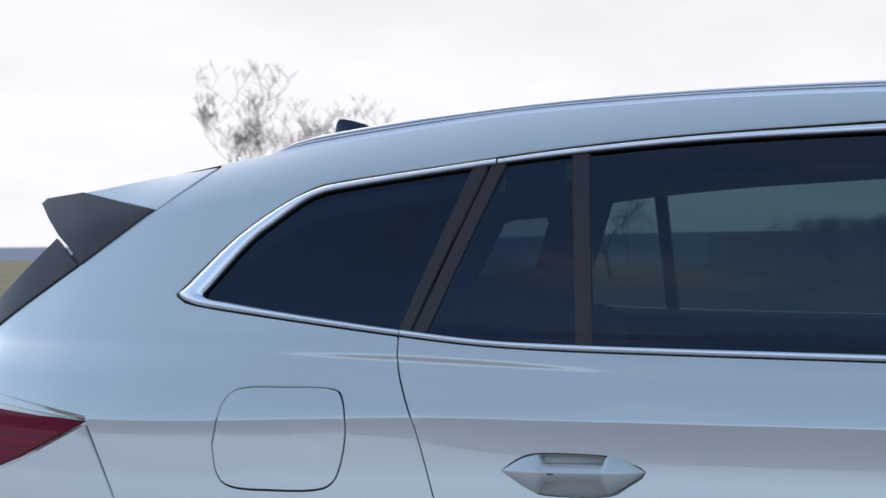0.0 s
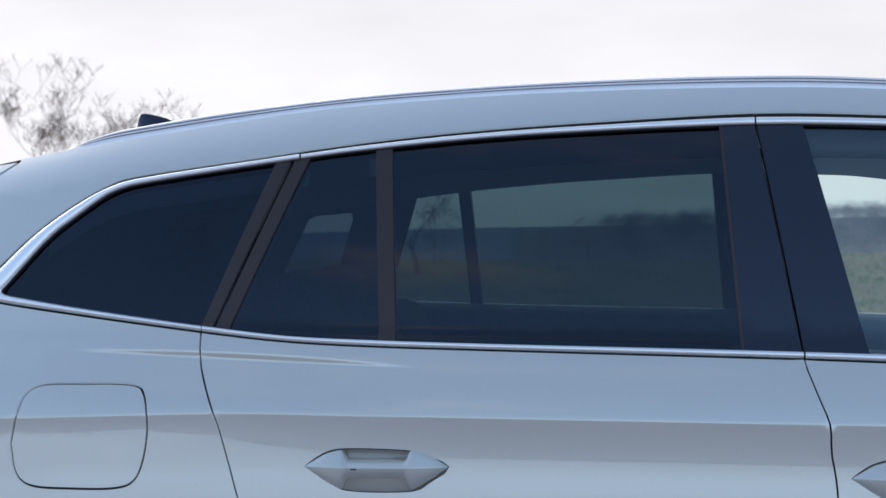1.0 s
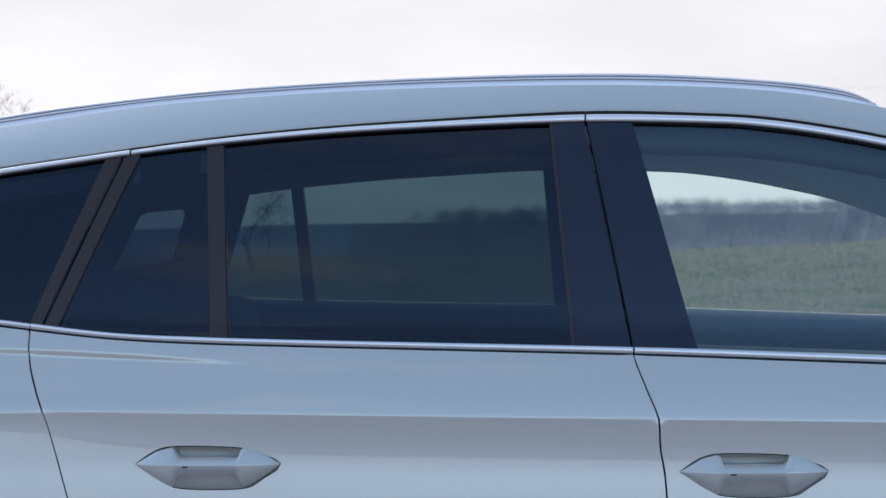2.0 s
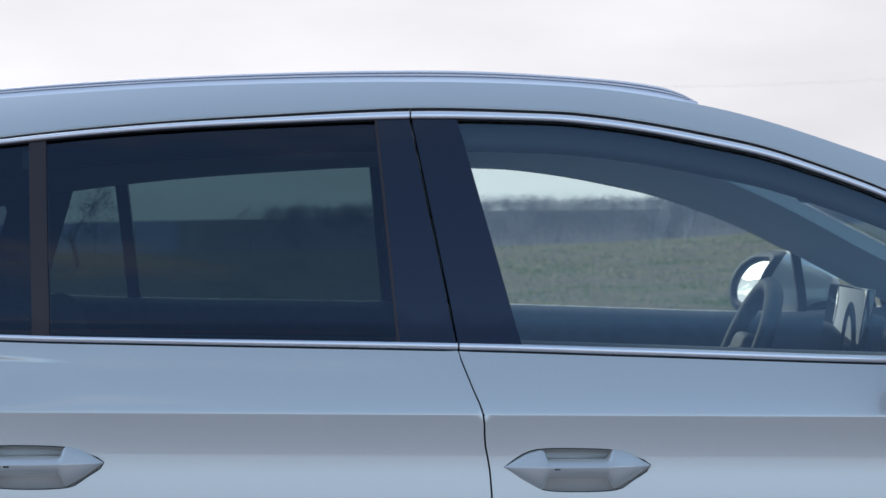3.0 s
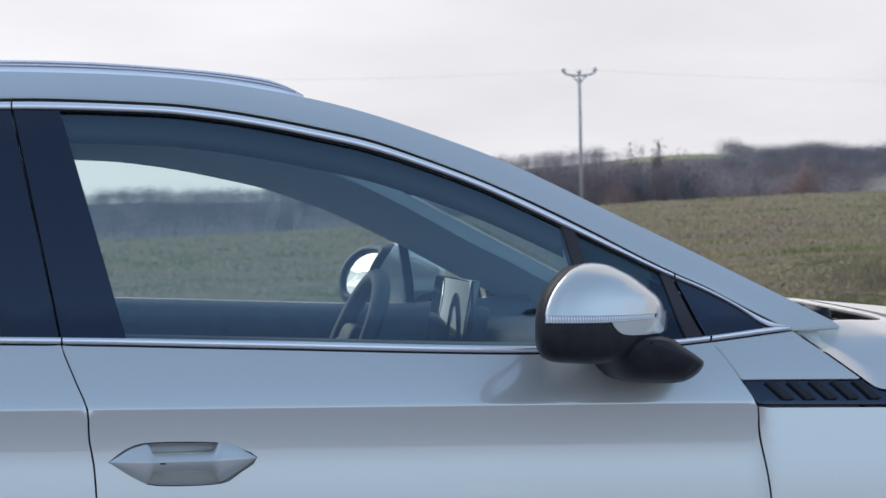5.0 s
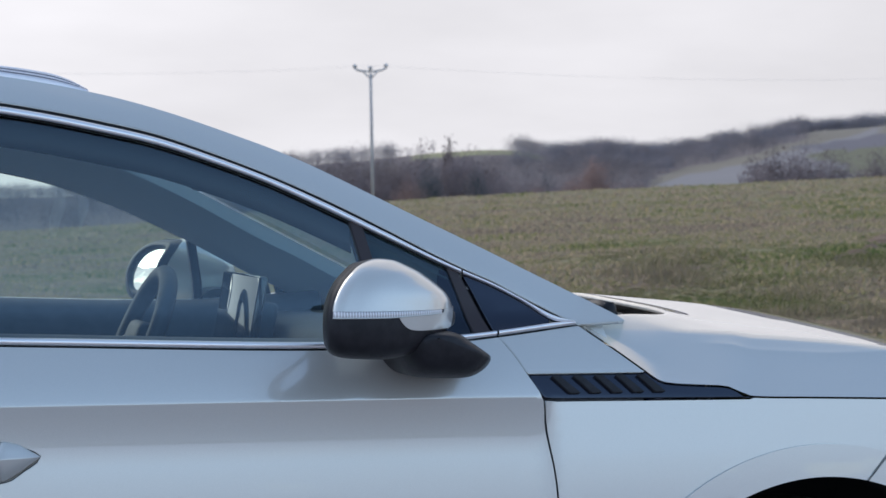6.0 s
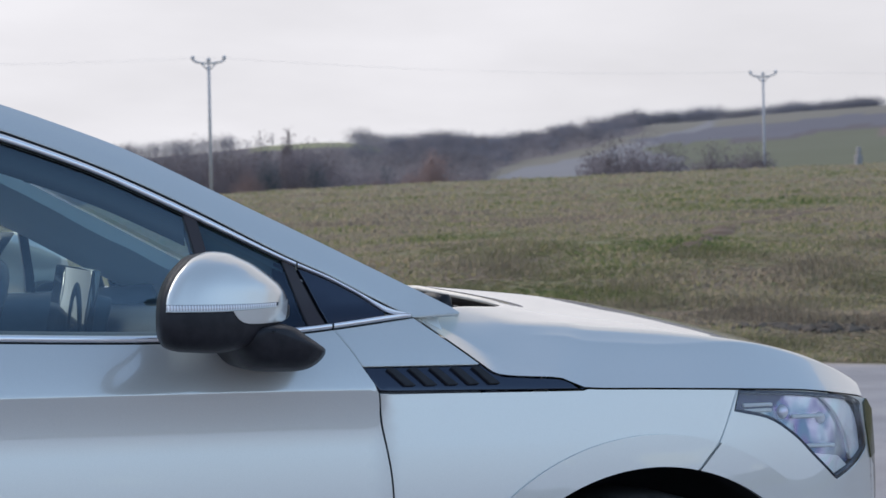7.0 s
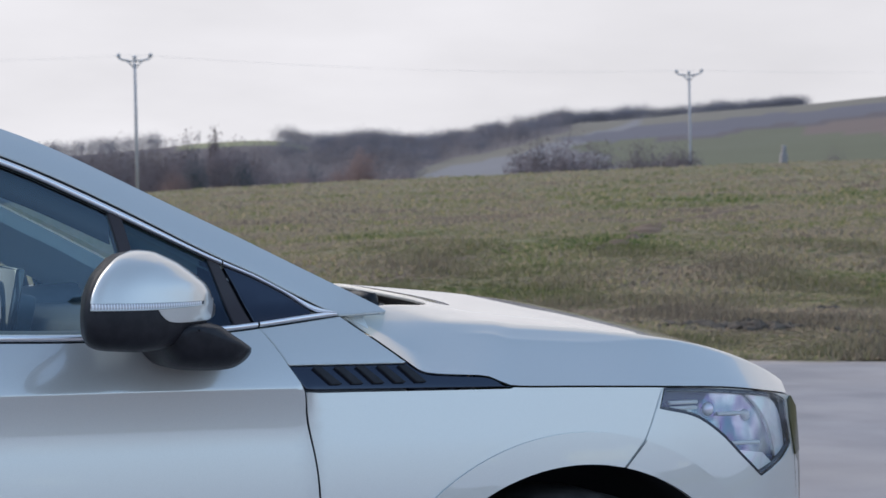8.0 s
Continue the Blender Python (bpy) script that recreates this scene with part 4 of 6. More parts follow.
def build_upper():
    # roof skin
    rows = []
    xs = np.concatenate([np.linspace(-1.50, 0.60, 45)])
    for x in xs:
        z = float(np.interp(x, roof_c[:, 0], roof_c[:, 1]))
        ye = float(flank(x, z))
        u = np.linspace(-1, 1, 31)
        crown = (0.030 * (1 - u**2) + 0.012 * (1 - u**6)) * smooth(-1.75, -0.9, x)
        bow = 0.05 * (1 - u**2) * smooth(0.3, 0.6, x)
        rows.append(np.stack([x + bow - 0.04 * (1 - u**2) * smooth(-1.3, -1.6, x), u * ye, z - 0.003 + crown], -1))
    part("roof", grid_mesh("roof", rows, PAINT), PAINT, car, "silver-green roof skin")
    # windscreen
    rows = []
    for x in np.linspace(0.60, 1.635, 34):
        z = float(np.interp(x, roof_c[:, 0], roof_c[:, 1]))
        ye = float(flank(x, z)) - 0.004
        u = np.linspace(-1, 1, 31)
        rows.append(np.stack([x + (0.04 + 0.08 * smooth(0.6, 1.7, x)) * (1 - u**2), u * ye, z - 0.004 + 0.012 * (1 - u**2)], -1))
    part("windscreen", grid_mesh("windscreen", rows, GLASS_SCREEN), GLASS_SCREEN, car, "raked clear windscreen")
    # roof rails
    rail = curve([(-1.195, 1.452), (-1.15, 1.476), (-1.10, 1.492), (-1.054, 1.501), (-0.943, 1.520), (-0.833, 1.536), (-0.617, 1.562), (-0.406, 1.579), (-0.198, 1.591), (0.024, 1.599), (0.234, 1.600), (0.446, 1.589), (0.553, 1.577), (0.60, 1.564), (0.635, 1.546)], 110)
    base = np.interp(rail[:, 0], roof_c[:, 0], roof_c[:, 1])
    ye = flank(rail[:, 0], base) - 0.004
    h = np.maximum(rail[:, 1] - base, 0.001)
    prof = [(0.0, -0.25), (0.001, 0.10), (0.002, 0.34), (0.006, 0.39), (0.006, 0.44), (0.003, 0.48), (0.004, 0.60), (0.010, 0.66), (0.010, 0.72), (0.006, 0.77), (0.010, 0.95), (0.018, 1.0), (0.030, 0.95), (0.036, 0.5), (0.036, -0.3)]
    rr = [np.stack([rail[:, 0], -(ye - dy), base + h * v], -1) for dy, v in prof]
    r = part("roof_rail", grid_mesh("roof_rail", rr, BRIGHT), BRIGHT, car, "anodised aluminium roof rail")
    # dark strips laid on the rail paint the shade of its grooves
    groove = material("rail_groove", (0.20, 0.21, 0.27), 0.5, 0.4)
    keep = h > 0.006
    for v0, v1, dy in ((0.40, 0.47, 0.0035), (0.67, 0.74, 0.0068)):
        strip = [np.stack([rail[keep, 0], -(ye[keep] - dy) - 0.0012, base[keep] + h[keep] * v], -1) for v in (v0, v1)]
        part("groove", grid_mesh("groove", strip, groove), groove, r, "dark strip painting a shade line along the rail")
    far_copy(r)
    # aerial fin
    bm = bmesh.new()
    secs = []
    zb = 1.478
    for k, (x0, x1, w, z) in enumerate([(-1.226, -1.04, 0.030, zb), (-1.221, -1.085, 0.022, zb + 0.03), (-1.217, -1.118, 0.015, zb + 0.052), (-1.214, -1.150, 0.009, zb + 0.068), (-1.210, -1.182, 0.005, zb + 0.076), (-1.206, -1.195, 0.002, zb + 0.078)]):
        a = np.linspace(0, 2 * math.pi, 20, endpoint=False)
        xm, xr = (x0 + x1) / 2, (x1 - x0) / 2
        secs.append(np.stack([xm + xr * np.cos(a), w * np.sin(a), np.full_like(a, z)], -1))
    bm.free()
    part("aerial_fin", grid_mesh("aerial_fin", secs, BLACK, closed=True), BLACK, car, "black shark-fin aerial")
    # spoiler lid and black fins
    panel("spoiler_side", np.array([(-1.398, 1.350), (-1.288, 1.431), (-1.404, 1.4145), (-1.578, 1.3825), (-1.50, 1.3675)]), PAINT, car, out=0.002, gap=0.001, cell=0.03)
    panel("spoiler_fin", np.array([(-1.684, 1.360), (-1.672, 1.370), (-1.582, 1.382), (-1.50, 1.366), (-1.407, 1.3475), (-1.48, 1.294), (-1.549, 1.2435), (-1.586, 1.275), (-1.618, 1.297), (-1.655, 1.330)]), POST, car, "satin black spoiler side fin", out=0.004, gap=0.0, cell=0.03)
    panel("window_fin", np.array([(-1.620, 1.292), (-1.555, 1.240), (-1.653, 1.172), (-1.733, 1.116), (-1.80, 1.07), (-1.82, 1.10), (-1.751, 1.159), (-1.686, 1.227)]), POST, car, "satin black fin beside the rear window", out=0.004, gap=0.001, cell=0.03)
    rows = []
    for x in np.linspace(-1.675, -1.50, 9):
        z = float(np.interp(x, roof_c[:, 0], roof_c[:, 1]))
        u = np.linspace(-1, 1, 31)
        rows.append(np.stack([x - 0.05 * (1 - u**2), u * (float(flank(x, z)) - 0.01), z - 0.004 + 0.008 * (1 - u**4)], -1))
    rows.insert(0, rows[0] + np.array([0.012, 0, -0.02]))
    part("spoiler_lip", grid_mesh("spoiler_lip", rows, PAINT), PAINT, car)
    # tailgate and rear window
    rows = []
    for x, z, w, b in ((-1.54, 1.35, 0.55, 0.05), (-1.60, 1.27, 0.58, 0.05), (-1.70, 1.12, 0.62, 0.06), (-1.76, 1.05, 0.66, 0.06)):
        u = np.linspace(-1, 1, 25)
        rows.append(np.stack([x - b * (1 - u**2), u * w, np.full_like(u, z)], -1))
    part("rear_window", grid_mesh("rear_window", rows, GLASS_TINT), GLASS_TINT, car)
    rows = []
    for x, z, w, b in ((-1.80, 1.05, 0.735, 0.06), (-1.83, 1.00, 0.75, 0.07), (-1.80, 0.85, 0.78, 0.07), (-1.82, 0.72, 0.80, 0.07), (-1.86, 0.62, 0.82, 0.07), (-1.86, 0.40, 0.80, 0.07), (-1.78, 0.28, 0.76, 0.06)):
        u = np.linspace(-1, 1, 25)
        rows.append(np.stack([x - b * (1 - u**2) + 0.35 * smooth(0.75, 1.0, abs(u)), u * (w + 0.06 * smooth(0.75, 1.0, abs(u))), np.full_like(u, z)], -1))
    part("tailgate", grid_mesh("tailgate", rows, PAINT), PAINT, car, "silver-green tailgate and rear bumper")
    # tail lamps
    lamp = np.array([(-1.474, 0.957), (-1.60, 0.966), (-1.76, 0.978), (-1.78, 0.90), (-1.74, 0.835), (-1.62, 0.882)])
    t = panel("tail_lamp", lamp, RED, car, "dark red ribbed tail lamp", both=False, out=0.003, gap=0.001, cell=0.02)
    for k in range(3):
        z = 0.935 - k * 0.022
        part("lamp_rib", panel_mesh("lamp_rib", np.array([(-1.53 - k * 0.05, z), (-1.77, z + 0.01), (-1.77, z + 0.004), (-1.53 - k * 0.05, z - 0.005)]), GLOW, out=0.004, gap=0.0, depth=0.004, cell=0.02), GLOW, t)
    far_copy(t)
    rear_side = np.array([(-1.4757, 0.951), (-1.62, 0.876), (-1.74, 0.828), (-1.80, 0.70), (-1.80, 0.40), (-1.3615, 0.45), (-1.4065, 0.82)])
    panel("rear_bumper_corner", rear_side, PAINT, car, cell=0.03)
    panel("tail_strip", np.array([(-1.477, 0.960), (-1.60, 0.972), (-1.745, 0.99), (-1.745, 1.004), (-1.60, 0.984)]), PAINT, car, cell=0.03, gap=0.001)


build_upper()


def build_front():
    # bonnet
    xe = np.concatenate([np.linspace(1.54, 1.68, 12), np.linspace(1.70, 2.56, 40)])
    ks = np.sort(np.concatenate([np.linspace(0, 1, 60) ** 1.6, np.linspace(0.045, 0.125, 24)]))
    rows = []
    for x in xe:
        ze = float(np.interp(x, HOOD_SEAM[:, 0], HOOD_SEAM[:, 1]))
        ye = float(flank(x, ze))
        b = float(herm([1.54, 1.70, 1.85, 2.0, 2.2, 2.45, 2.6], [0.33, 0.23, 0.15, 0.11, 0.10, 0.15, 0.18], x))
        pw = float(herm([1.54, 1.7, 1.9, 2.1], [6, 4.5, 3, 2], x))
        zc = float(herm([1.7, 1.85, 2.0, 2.2, 2.37, 2.5, 2.62, 2.72, 2.78], [1.150, 1.139, 1.127, 1.108, 1.083, 1.054, 1.015, 0.972, 0.935], x + b))
        zc = max(zc, ze + 0.006)
        rear = 1 - float(smooth(1.60, 1.85, x))
        side, top = (5.6 + 0.5 * rear + 3.5 * float(smooth(2.0, 2.5, x))) * ks, 0.69 + 0.31 * ks
        g = -np.log(np.exp(-34 * side) + np.exp(-34 * top)) / 34
        g = (g - g[0]) / (g[-1] - g[0])
        y = ye * (1 - ks)
        ridge = 0.0035 * np.exp(-abs(y - 0.905 * ye) / 0.012) * smooth(1.70, 1.82, x) * (1 - smooth(2.2, 2.5, x))
        even = float(herm([1.54, 1.7, 1.9, 2.2, 2.6], [1.06, 1.012, 0.985, 0.966, 0.928], x))
        low_z = ze + (even - ze) * smooth(0.08, 0.30, ks)
        half = np.stack([x + b * (1 - np.minimum(y / ye / (1 - 0.055 * rear), 1) ** pw), -y, low_z + 0.002 + (zc - low_z) * g + ridge], -1)
        other = half[::-1][1:].copy()
        other[:, 1] *= -1
        rows.append(np.vstack([half, other]))
    low = rows[0] + np.array([0.004, 0, -0.012])
    part("bonnet", grid_mesh("bonnet", [low] + rows, PAINT), PAINT, car, "silver-green domed bonnet")
    # nose: grille above, bumper below
    def nose_row(z, push=0.0):
        xs = np.array([2.58, 2.61, 2.64, 2.67, 2.70, 2.73, 2.755])
        back = 0.9 * max(z - 0.82, 0) + 0.3 * max(0.74 - z, 0)
        h = np.stack([xs - back * (xs - 2.54) * 2.5 + push, -flank(xs, np.full_like(xs, z)), np.full_like(xs, z)], -1)
        c = curve(np.vstack([h, [[2.785 + push - back * 0.5, 0, z]]]), 20)
        o = c[::-1][1:].copy()
        o[:, 1] *= -1
        return np.vstack([c, o])
    part("grille", grid_mesh("grille", [nose_row(z) for z in np.linspace(0.912, 0.64, 10)], RIM_OLIVE), RIM_OLIVE, car, "closed gloss black grille panel")
    part("front_bumper", grid_mesh("front_bumper", [nose_row(z, 0.004 + 0.02 * math.sin((0.66 - z) * 8)) for z in np.linspace(0.66, 0.24, 12)], PAINT), PAINT, car, "silver-green front bumper")
    rows = [nose_row(z, 0.006) for z in (0.920, 0.914, 0.908)]
    part("grille_frame", grid_mesh("grille_frame", rows, CHROME), CHROME, car)
    # dark gutter under the bonnet's rear edge, scuttle, wiper spindles
    rows = [np.stack([np.full(15, x), np.linspace(-1, 1, 15) * w, np.full(15, z)], -1) for x, w, z in ((1.52, 0.79, 1.09), (1.60, 0.82, 1.04), (1.75, 0.84, 1.015), (2.1, 0.84, 0.99))]
    part("bonnet_gutter", grid_mesh("bonnet_gutter", rows, GAP), GAP, car)
    rows = []
    for d, dz in ((-0.06, 0.0), (0.0, -0.040), (0.06, -0.06), (0.13, -0.075)):
        u = np.linspace(-1, 1, 31)
        rows.append(np.stack([1.66 + d + 0.14 * (1 - u**2), u * 0.76, np.full_like(u, 1.118 + dz)], -1))
    part("scuttle", grid_mesh("scuttle", rows, PLASTIC), PLASTIC, car, "black plastic scuttle under the windscreen")
    bm = bmesh.new()
    tube(bm, [(1.778, -0.41, 1.085), (1.775, -0.41, 1.126), (1.774, -0.41, 1.136)], [0.016, 0.015, 0.010], 14)
    tube(bm, [(1.772, -0.42, 1.125), (1.77, -0.36, 1.130), (1.775, -0.24, 1.124)], [0.012, 0.010, 0.007], 8)
    part("wiper_spindle", bm, PLASTIC, car, "grey wiper spindle")
    for y, l in ((-0.45, 0.60), (0.2, 0.62)):
        bm = bmesh.new()
        xb = 1.70 + 0.14 * (1 - (y / 0.76) ** 2)
        tube(bm, [(xb - 0.01, y, 1.075), (xb - 0.02, y, 1.112)], 0.016, 10)
        tube(bm, [(xb - 0.02, y, 1.110), (xb - 0.05, y + 0.2, 1.116), (xb - 0.05, y + l, 1.116)], [0.010, 0.007, 0.005], 8)
        part("wiper", bm, PLASTIC, car)


build_front()


def build_wheels():
    n = 40
    prof = [(0.27, -0.10), (0.30, -0.112), (0.345, -0.112), (0.362, -0.098), (0.370, -0.07), (0.370, 0.07), (0.362, 0.098), (0.345, 0.112), (0.30, 0.112), (0.27, 0.10)]
    a = np.linspace(0, 2 * math.pi, n, endpoint=False)

    def ring(r, y):
        return np.stack([r * np.cos(a), np.full(n, y), r * np.sin(a)], -1)
    tyre = grid_mesh("tyre", [ring(r, y) for r, y in prof], TYRE, closed=True)
    rim = grid_mesh("rim", [ring(r, y) for r, y in [(0.272, 0.10), (0.272, -0.095), (0.262, -0.105), (0.252, -0.095), (0.245, -0.05), (0.245, 0.09)]], ALLOY, closed=True)
    bm = bmesh.new()
    for k in range(5):
        t = 2 * math.pi * k / 5 + 0.3
        box(bm, (0.235, 0.03, 0.075), Matrix.Rotation(-t, 4, 'Y') @ Matrix.Translation((0.125, -0.075, 0)), 0.008)
    bmesh.ops.create_cone(bm, cap_ends=True, segments=24, radius1=0.07, radius2=0.06, depth=0.05, matrix=Matrix.Translation((0, -0.07, 0)) @ Matrix.Rotation(math.pi / 2, 4, 'X'))
    spoke = bpy.data.meshes.new("spokes")
    bm.to_mesh(spoke)
    bm.free()
    spoke.materials.append(ALLOY)
    for x in (FRONT_AXLE, REAR_AXLE):
        for s in (1, -1):
            w = part("wheel", tyre, TYRE, car, "black tyre on alloy rim")
            w.matrix_basis = Matrix.Translation((x, -s * 0.80, 0.381)) @ Matrix.Diagonal((1.04, s, 1.04, 1))
            part("rim", rim, ALLOY, w, "five-spoke alloy rim")
            part("spokes", spoke, ALLOY, w, shade=False)
    # arch liners
    for x, r in ((FRONT_AXLE, 0.462), (REAR_AXLE, 0.432)):
        t = np.radians(np.linspace(-20, 200, 30))
        for s in (-1, 1):
            rows = [np.stack([x + r * np.cos(t), np.full(30, s * y), HUB + r * np.sin(t)], -1) for y in (0.90, 0.80, 0.60)]
            rows.append(np.stack([x + 0.1 * np.cos(t), np.full(30, s * 0.58), HUB + 0.1 * np.sin(t)], -1))
            part("arch_liner", grid_mesh("arch_liner", rows, GAP), GAP, car)
    bm = bmesh.new()
    box(bm, (4.2, 1.3, 0.12), Matrix.Translation((0.45, 0, 0.26)), 0.03)
    part("underbody", bm, GAP, car)


build_wheels()


MIRROR_Y0, MIRROR_RAKE = 1.10, 0.38


def head_shape(q, grow=0.0):
    """Mirror head at a station along its length: outer and inner reach, bottom and top height."""
    yo = herm([0.969, 0.978, 0.992, 1.03, 1.09, 1.14, 1.17, 1.188, 1.197], [1.098, 1.120, 1.134, 1.142, 1.134, 1.110, 1.082, 1.050, 1.015], q)
    yi = herm([0.969, 1.10, 1.17, 1.197], [0.962, 0.955, 0.965, 0.985], q)
    zt = herm([0.969, 0.985, 1.02, 1.054, 1.09, 1.127, 1.16, 1.179, 1.19, 1.197], [1.2365, 1.2415, 1.2410, 1.2345, 1.224, 1.209, 1.192, 1.179, 1.166, 1.150], q)
    zb = herm([0.969, 0.976, 0.988, 1.004, 1.03, 1.088, 1.133, 1.16, 1.18, 1.197], [1.094, 1.084, 1.077, 1.0735, 1.0715, 1.071, 1.082, 1.098, 1.114, 1.124], q)
    return yo + grow, yi - grow, zb - grow, zt + grow


def head_shear(z):
    return herm([1.06, 1.15, 1.165, 1.185, 1.205, 1.22, 1.234, 1.242, 1.26], [0, 0, 0.001, 0.007, 0.017, 0.029, 0.043, 0.058, 0.075], z)


def head_point(q, y, z):
    y = y - 0.26 * np.maximum(z - 1.150, 0)
    return np.stack([q + head_shear(z) + MIRROR_RAKE * (MIRROR_Y0 - y), -y, z], -1)


def head_outer(q, z, grow=0.0):
    yo, yi, zb, zt = head_shape(q, grow)
    v = np.clip(abs(z - (zb + zt) / 2) / ((zt - zb) / 2), 0, 1)
    return (yo + yi) / 2 + (yo - yi) / 2 * (1 - v ** 3.6) ** (1 / 3.6)


def build_mirror():
    m = new("door_mirror")
    m.parent = car
    m["label"] = "door mirror with silver-green cap and black base"
    q = 0.969 + 0.228 * (0.5 - 0.5 * np.cos(np.linspace(0, math.pi, 56)))
    th = np.linspace(0, 2 * math.pi, 72, endpoint=False)
    pw = lambda c: np.sign(c) * abs(c) ** (2 / 3.6)

    def ring(k, scale=1.0, push=0.0):
        yo, yi, zb, zt = [float(v) for v in head_shape(np.array([k]))]
        y, z = (yo + yi) / 2 + (yo - yi) / 2 * scale * pw(np.cos(th)), (zb + zt) / 2 + (zt - zb) / 2 * scale * pw(np.sin(th))
        return head_point(np.full_like(y, k + push), y, z)

    rows = [ring(0.969, 0.02, 0.022), ring(0.969, 0.80, 0.020), ring(0.969, 0.84, 0.004), ring(0.969, 0.90, -0.001)] + [ring(k) for k in q] + [ring(1.197, 0.7, 0.003), ring(1.197, 0.02, 0.004)]
    part("housing", grid_mesh("housing", rows, PLASTIC, closed=True), PLASTIC, m, "black textured mirror housing")
    pane = [ring(0.969, sc, 0.011) for sc in (0.83, 0.5, 0.02)]
    for r in pane:
        r[:, 0] += 0.07 * (r[:, 2] - 1.16)
    part("mirror_pane", grid_mesh("mirror_pane", pane, MIRROR, closed=True), MIRROR, m, "bright mirror glass")
    # painted cap: up the outside, over the top, down the inside
    st = 0.990 + 0.209 * np.sin(np.linspace(0, math.pi / 2, 44))
    st = np.minimum(st, 1.1965)
    rows = []
    for inner in (False, True):
        us = np.linspace(0, 1, 24)
        for u in (us[::-1][1:] if inner else us):
            yo, yi, zb, zt = head_shape(st, 0.0016)
            z = 1.1565 + (zt - 1.1565) * math.sin(u * math.pi / 2)
            y = head_outer(st, z, 0.0016)
            if inner:
                y = yo + yi - y
            rows.append(head_point(st, y, z))
    edge = [r.copy() for r in rows]
    lip = [np.vstack([r[:1] + np.array([0.0, 0.003, 0.0]), r]) for r in edge]
    part("cap", grid_mesh("cap", lip, PAINT), PAINT, m, "body-coloured cap")

    def surface(x, z):
        def at(x, z):
            k = np.clip(x - head_shear(z), 0.97, 1.196)
            return head_point(k, head_outer(k, z), z)
        e = 0.001
        n = np.cross(at(x + e, z) - at(x - e, z), at(x, z + e) - at(x, z - e))
        n = n / np.maximum(np.linalg.norm(n, axis=1), 1e-9)[:, None]
        return at(x, z), np.where(n[:, 1:2] > 0, -n, n)

    tail = np.vstack([curve([(1.107, 1.1445), (1.112, 1.136), (1.121, 1.127), (1.133, 1.1225), (1.16, 1.1215), (1.188, 1.1225)], 20), curve([(1.1925, 1.125), (1.195, 1.138), (1.1955, 1.1562)], 8), curve([(1.190, 1.1562), (1.183, 1.1562), (1.181, 1.1500), (1.150, 1.1472), (1.109, 1.1452)], 14)])
    part("cap_tail", panel_mesh("cap_tail", tail, PAINT, out=0.0016, gap=0.0, depth=0.004, cell=0.008, surface=surface), PAINT, m)
    # ribbed clear indicator
    xs = np.linspace(0.9905, 1.180, 220)
    rows = []
    for u, o in ((0, -0.003), (0, 0.0012), (0.5, 0.0024), (1, 0.0012), (1, -0.003)):
        lowz = 1.1455 + 0.0035 * smooth(1.08, 1.18, xs)
        z = lowz + (1.1560 - lowz) * u
        rows.append(head_point(xs, head_outer(xs, z) + o + 0.00015 * np.sin(xs * 1400) * (o > 0), z))
    lens = material("indicator_lens", (0.72, 0.66, 0.66), 0.12)
    nt = lens.node_tree
    wave, ramp, tc = nt.nodes.new("ShaderNodeTexWave"), nt.nodes.new("ShaderNodeValToRGB"), nt.nodes.new("ShaderNodeTexCoord")
    wave.inputs["Scale"].default_value, wave.inputs["Distortion"].default_value = 62.0, 1.5
    ramp.color_ramp.elements[0].color, ramp.color_ramp.elements[1].color = (0.52, 0.46, 0.46, 1), (0.86, 0.83, 0.83, 1)
    nt.links.new(tc.outputs["Object"], wave.inputs["Vector"])
    nt.links.new(wave.outputs["Fac"], ramp.inputs[0])
    nt.links.new(ramp.outputs[0], nt.nodes["Principled BSDF"].inputs["Base Color"])
    part("indicator", grid_mesh("indicator", rows, lens), lens, m, "clear ribbed indicator strip")
    rows = []
    for dz, o in ((0.0, 0.0), (0.0, 0.0030), (0.0026, 0.0036), (0.0026, 0.0)):
        z = lowz - 0.0012 + dz
        rows.append(head_point(xs, head_outer(xs, z) + o, z))
    part("indicator_edge", grid_mesh("indicator_edge", rows, PALE), PALE, m, "bright lower edge of the indicator")
    # foot down to the door: a wedge that sweeps back from the head
    sec = curve([(1.118, 1.078), (1.126, 1.062), (1.144, 1.041), (1.168, 1.0325), (1.215, 1.030), (1.256, 1.032), (1.284, 1.046), (1.2975, 1.066),
                 (1.284, 1.079), (1.258, 1.096), (1.234, 1.1115), (1.195, 1.1185), (1.145, 1.117), (1.121, 1.100), (1.118, 1.078)], 57)[:-1]
    mid = np.array([1.175, 1.108])
    rows = []
    for y, k, dx in ((-1.104, 0.02, 0.0), (-1.102, 0.40, 0.0), (-1.092, 0.66, 0.0), (-1.072, 0.84, 0.0), (-1.045, 0.95, 0.0), (-1.015, 0.99, 0.0), (-0.97, 1.0, 0.0), (-0.85, 1.0, 0.004)):
        q2 = mid + (sec - mid) * k + np.array([dx, 0])
        rows.append(np.stack([q2[:, 0], np.full(len(q2), y), q2[:, 1]], -1))
    part("arm", grid_mesh("arm", rows, PLASTIC, closed=True), PLASTIC, m, "black mirror foot")
    # painted inner cheek
    st = np.linspace(1.012, 1.196, 30)
    rows = []
    for u in np.linspace(0, 1, 12):
        yo, yi, zb, zt = head_shape(st, 0.0016)
        z = zb + 0.012 + (1.158 - zb - 0.012) * u
        rows.append(head_point(st, yo + yi - head_outer(st, z, 0.0016), z))
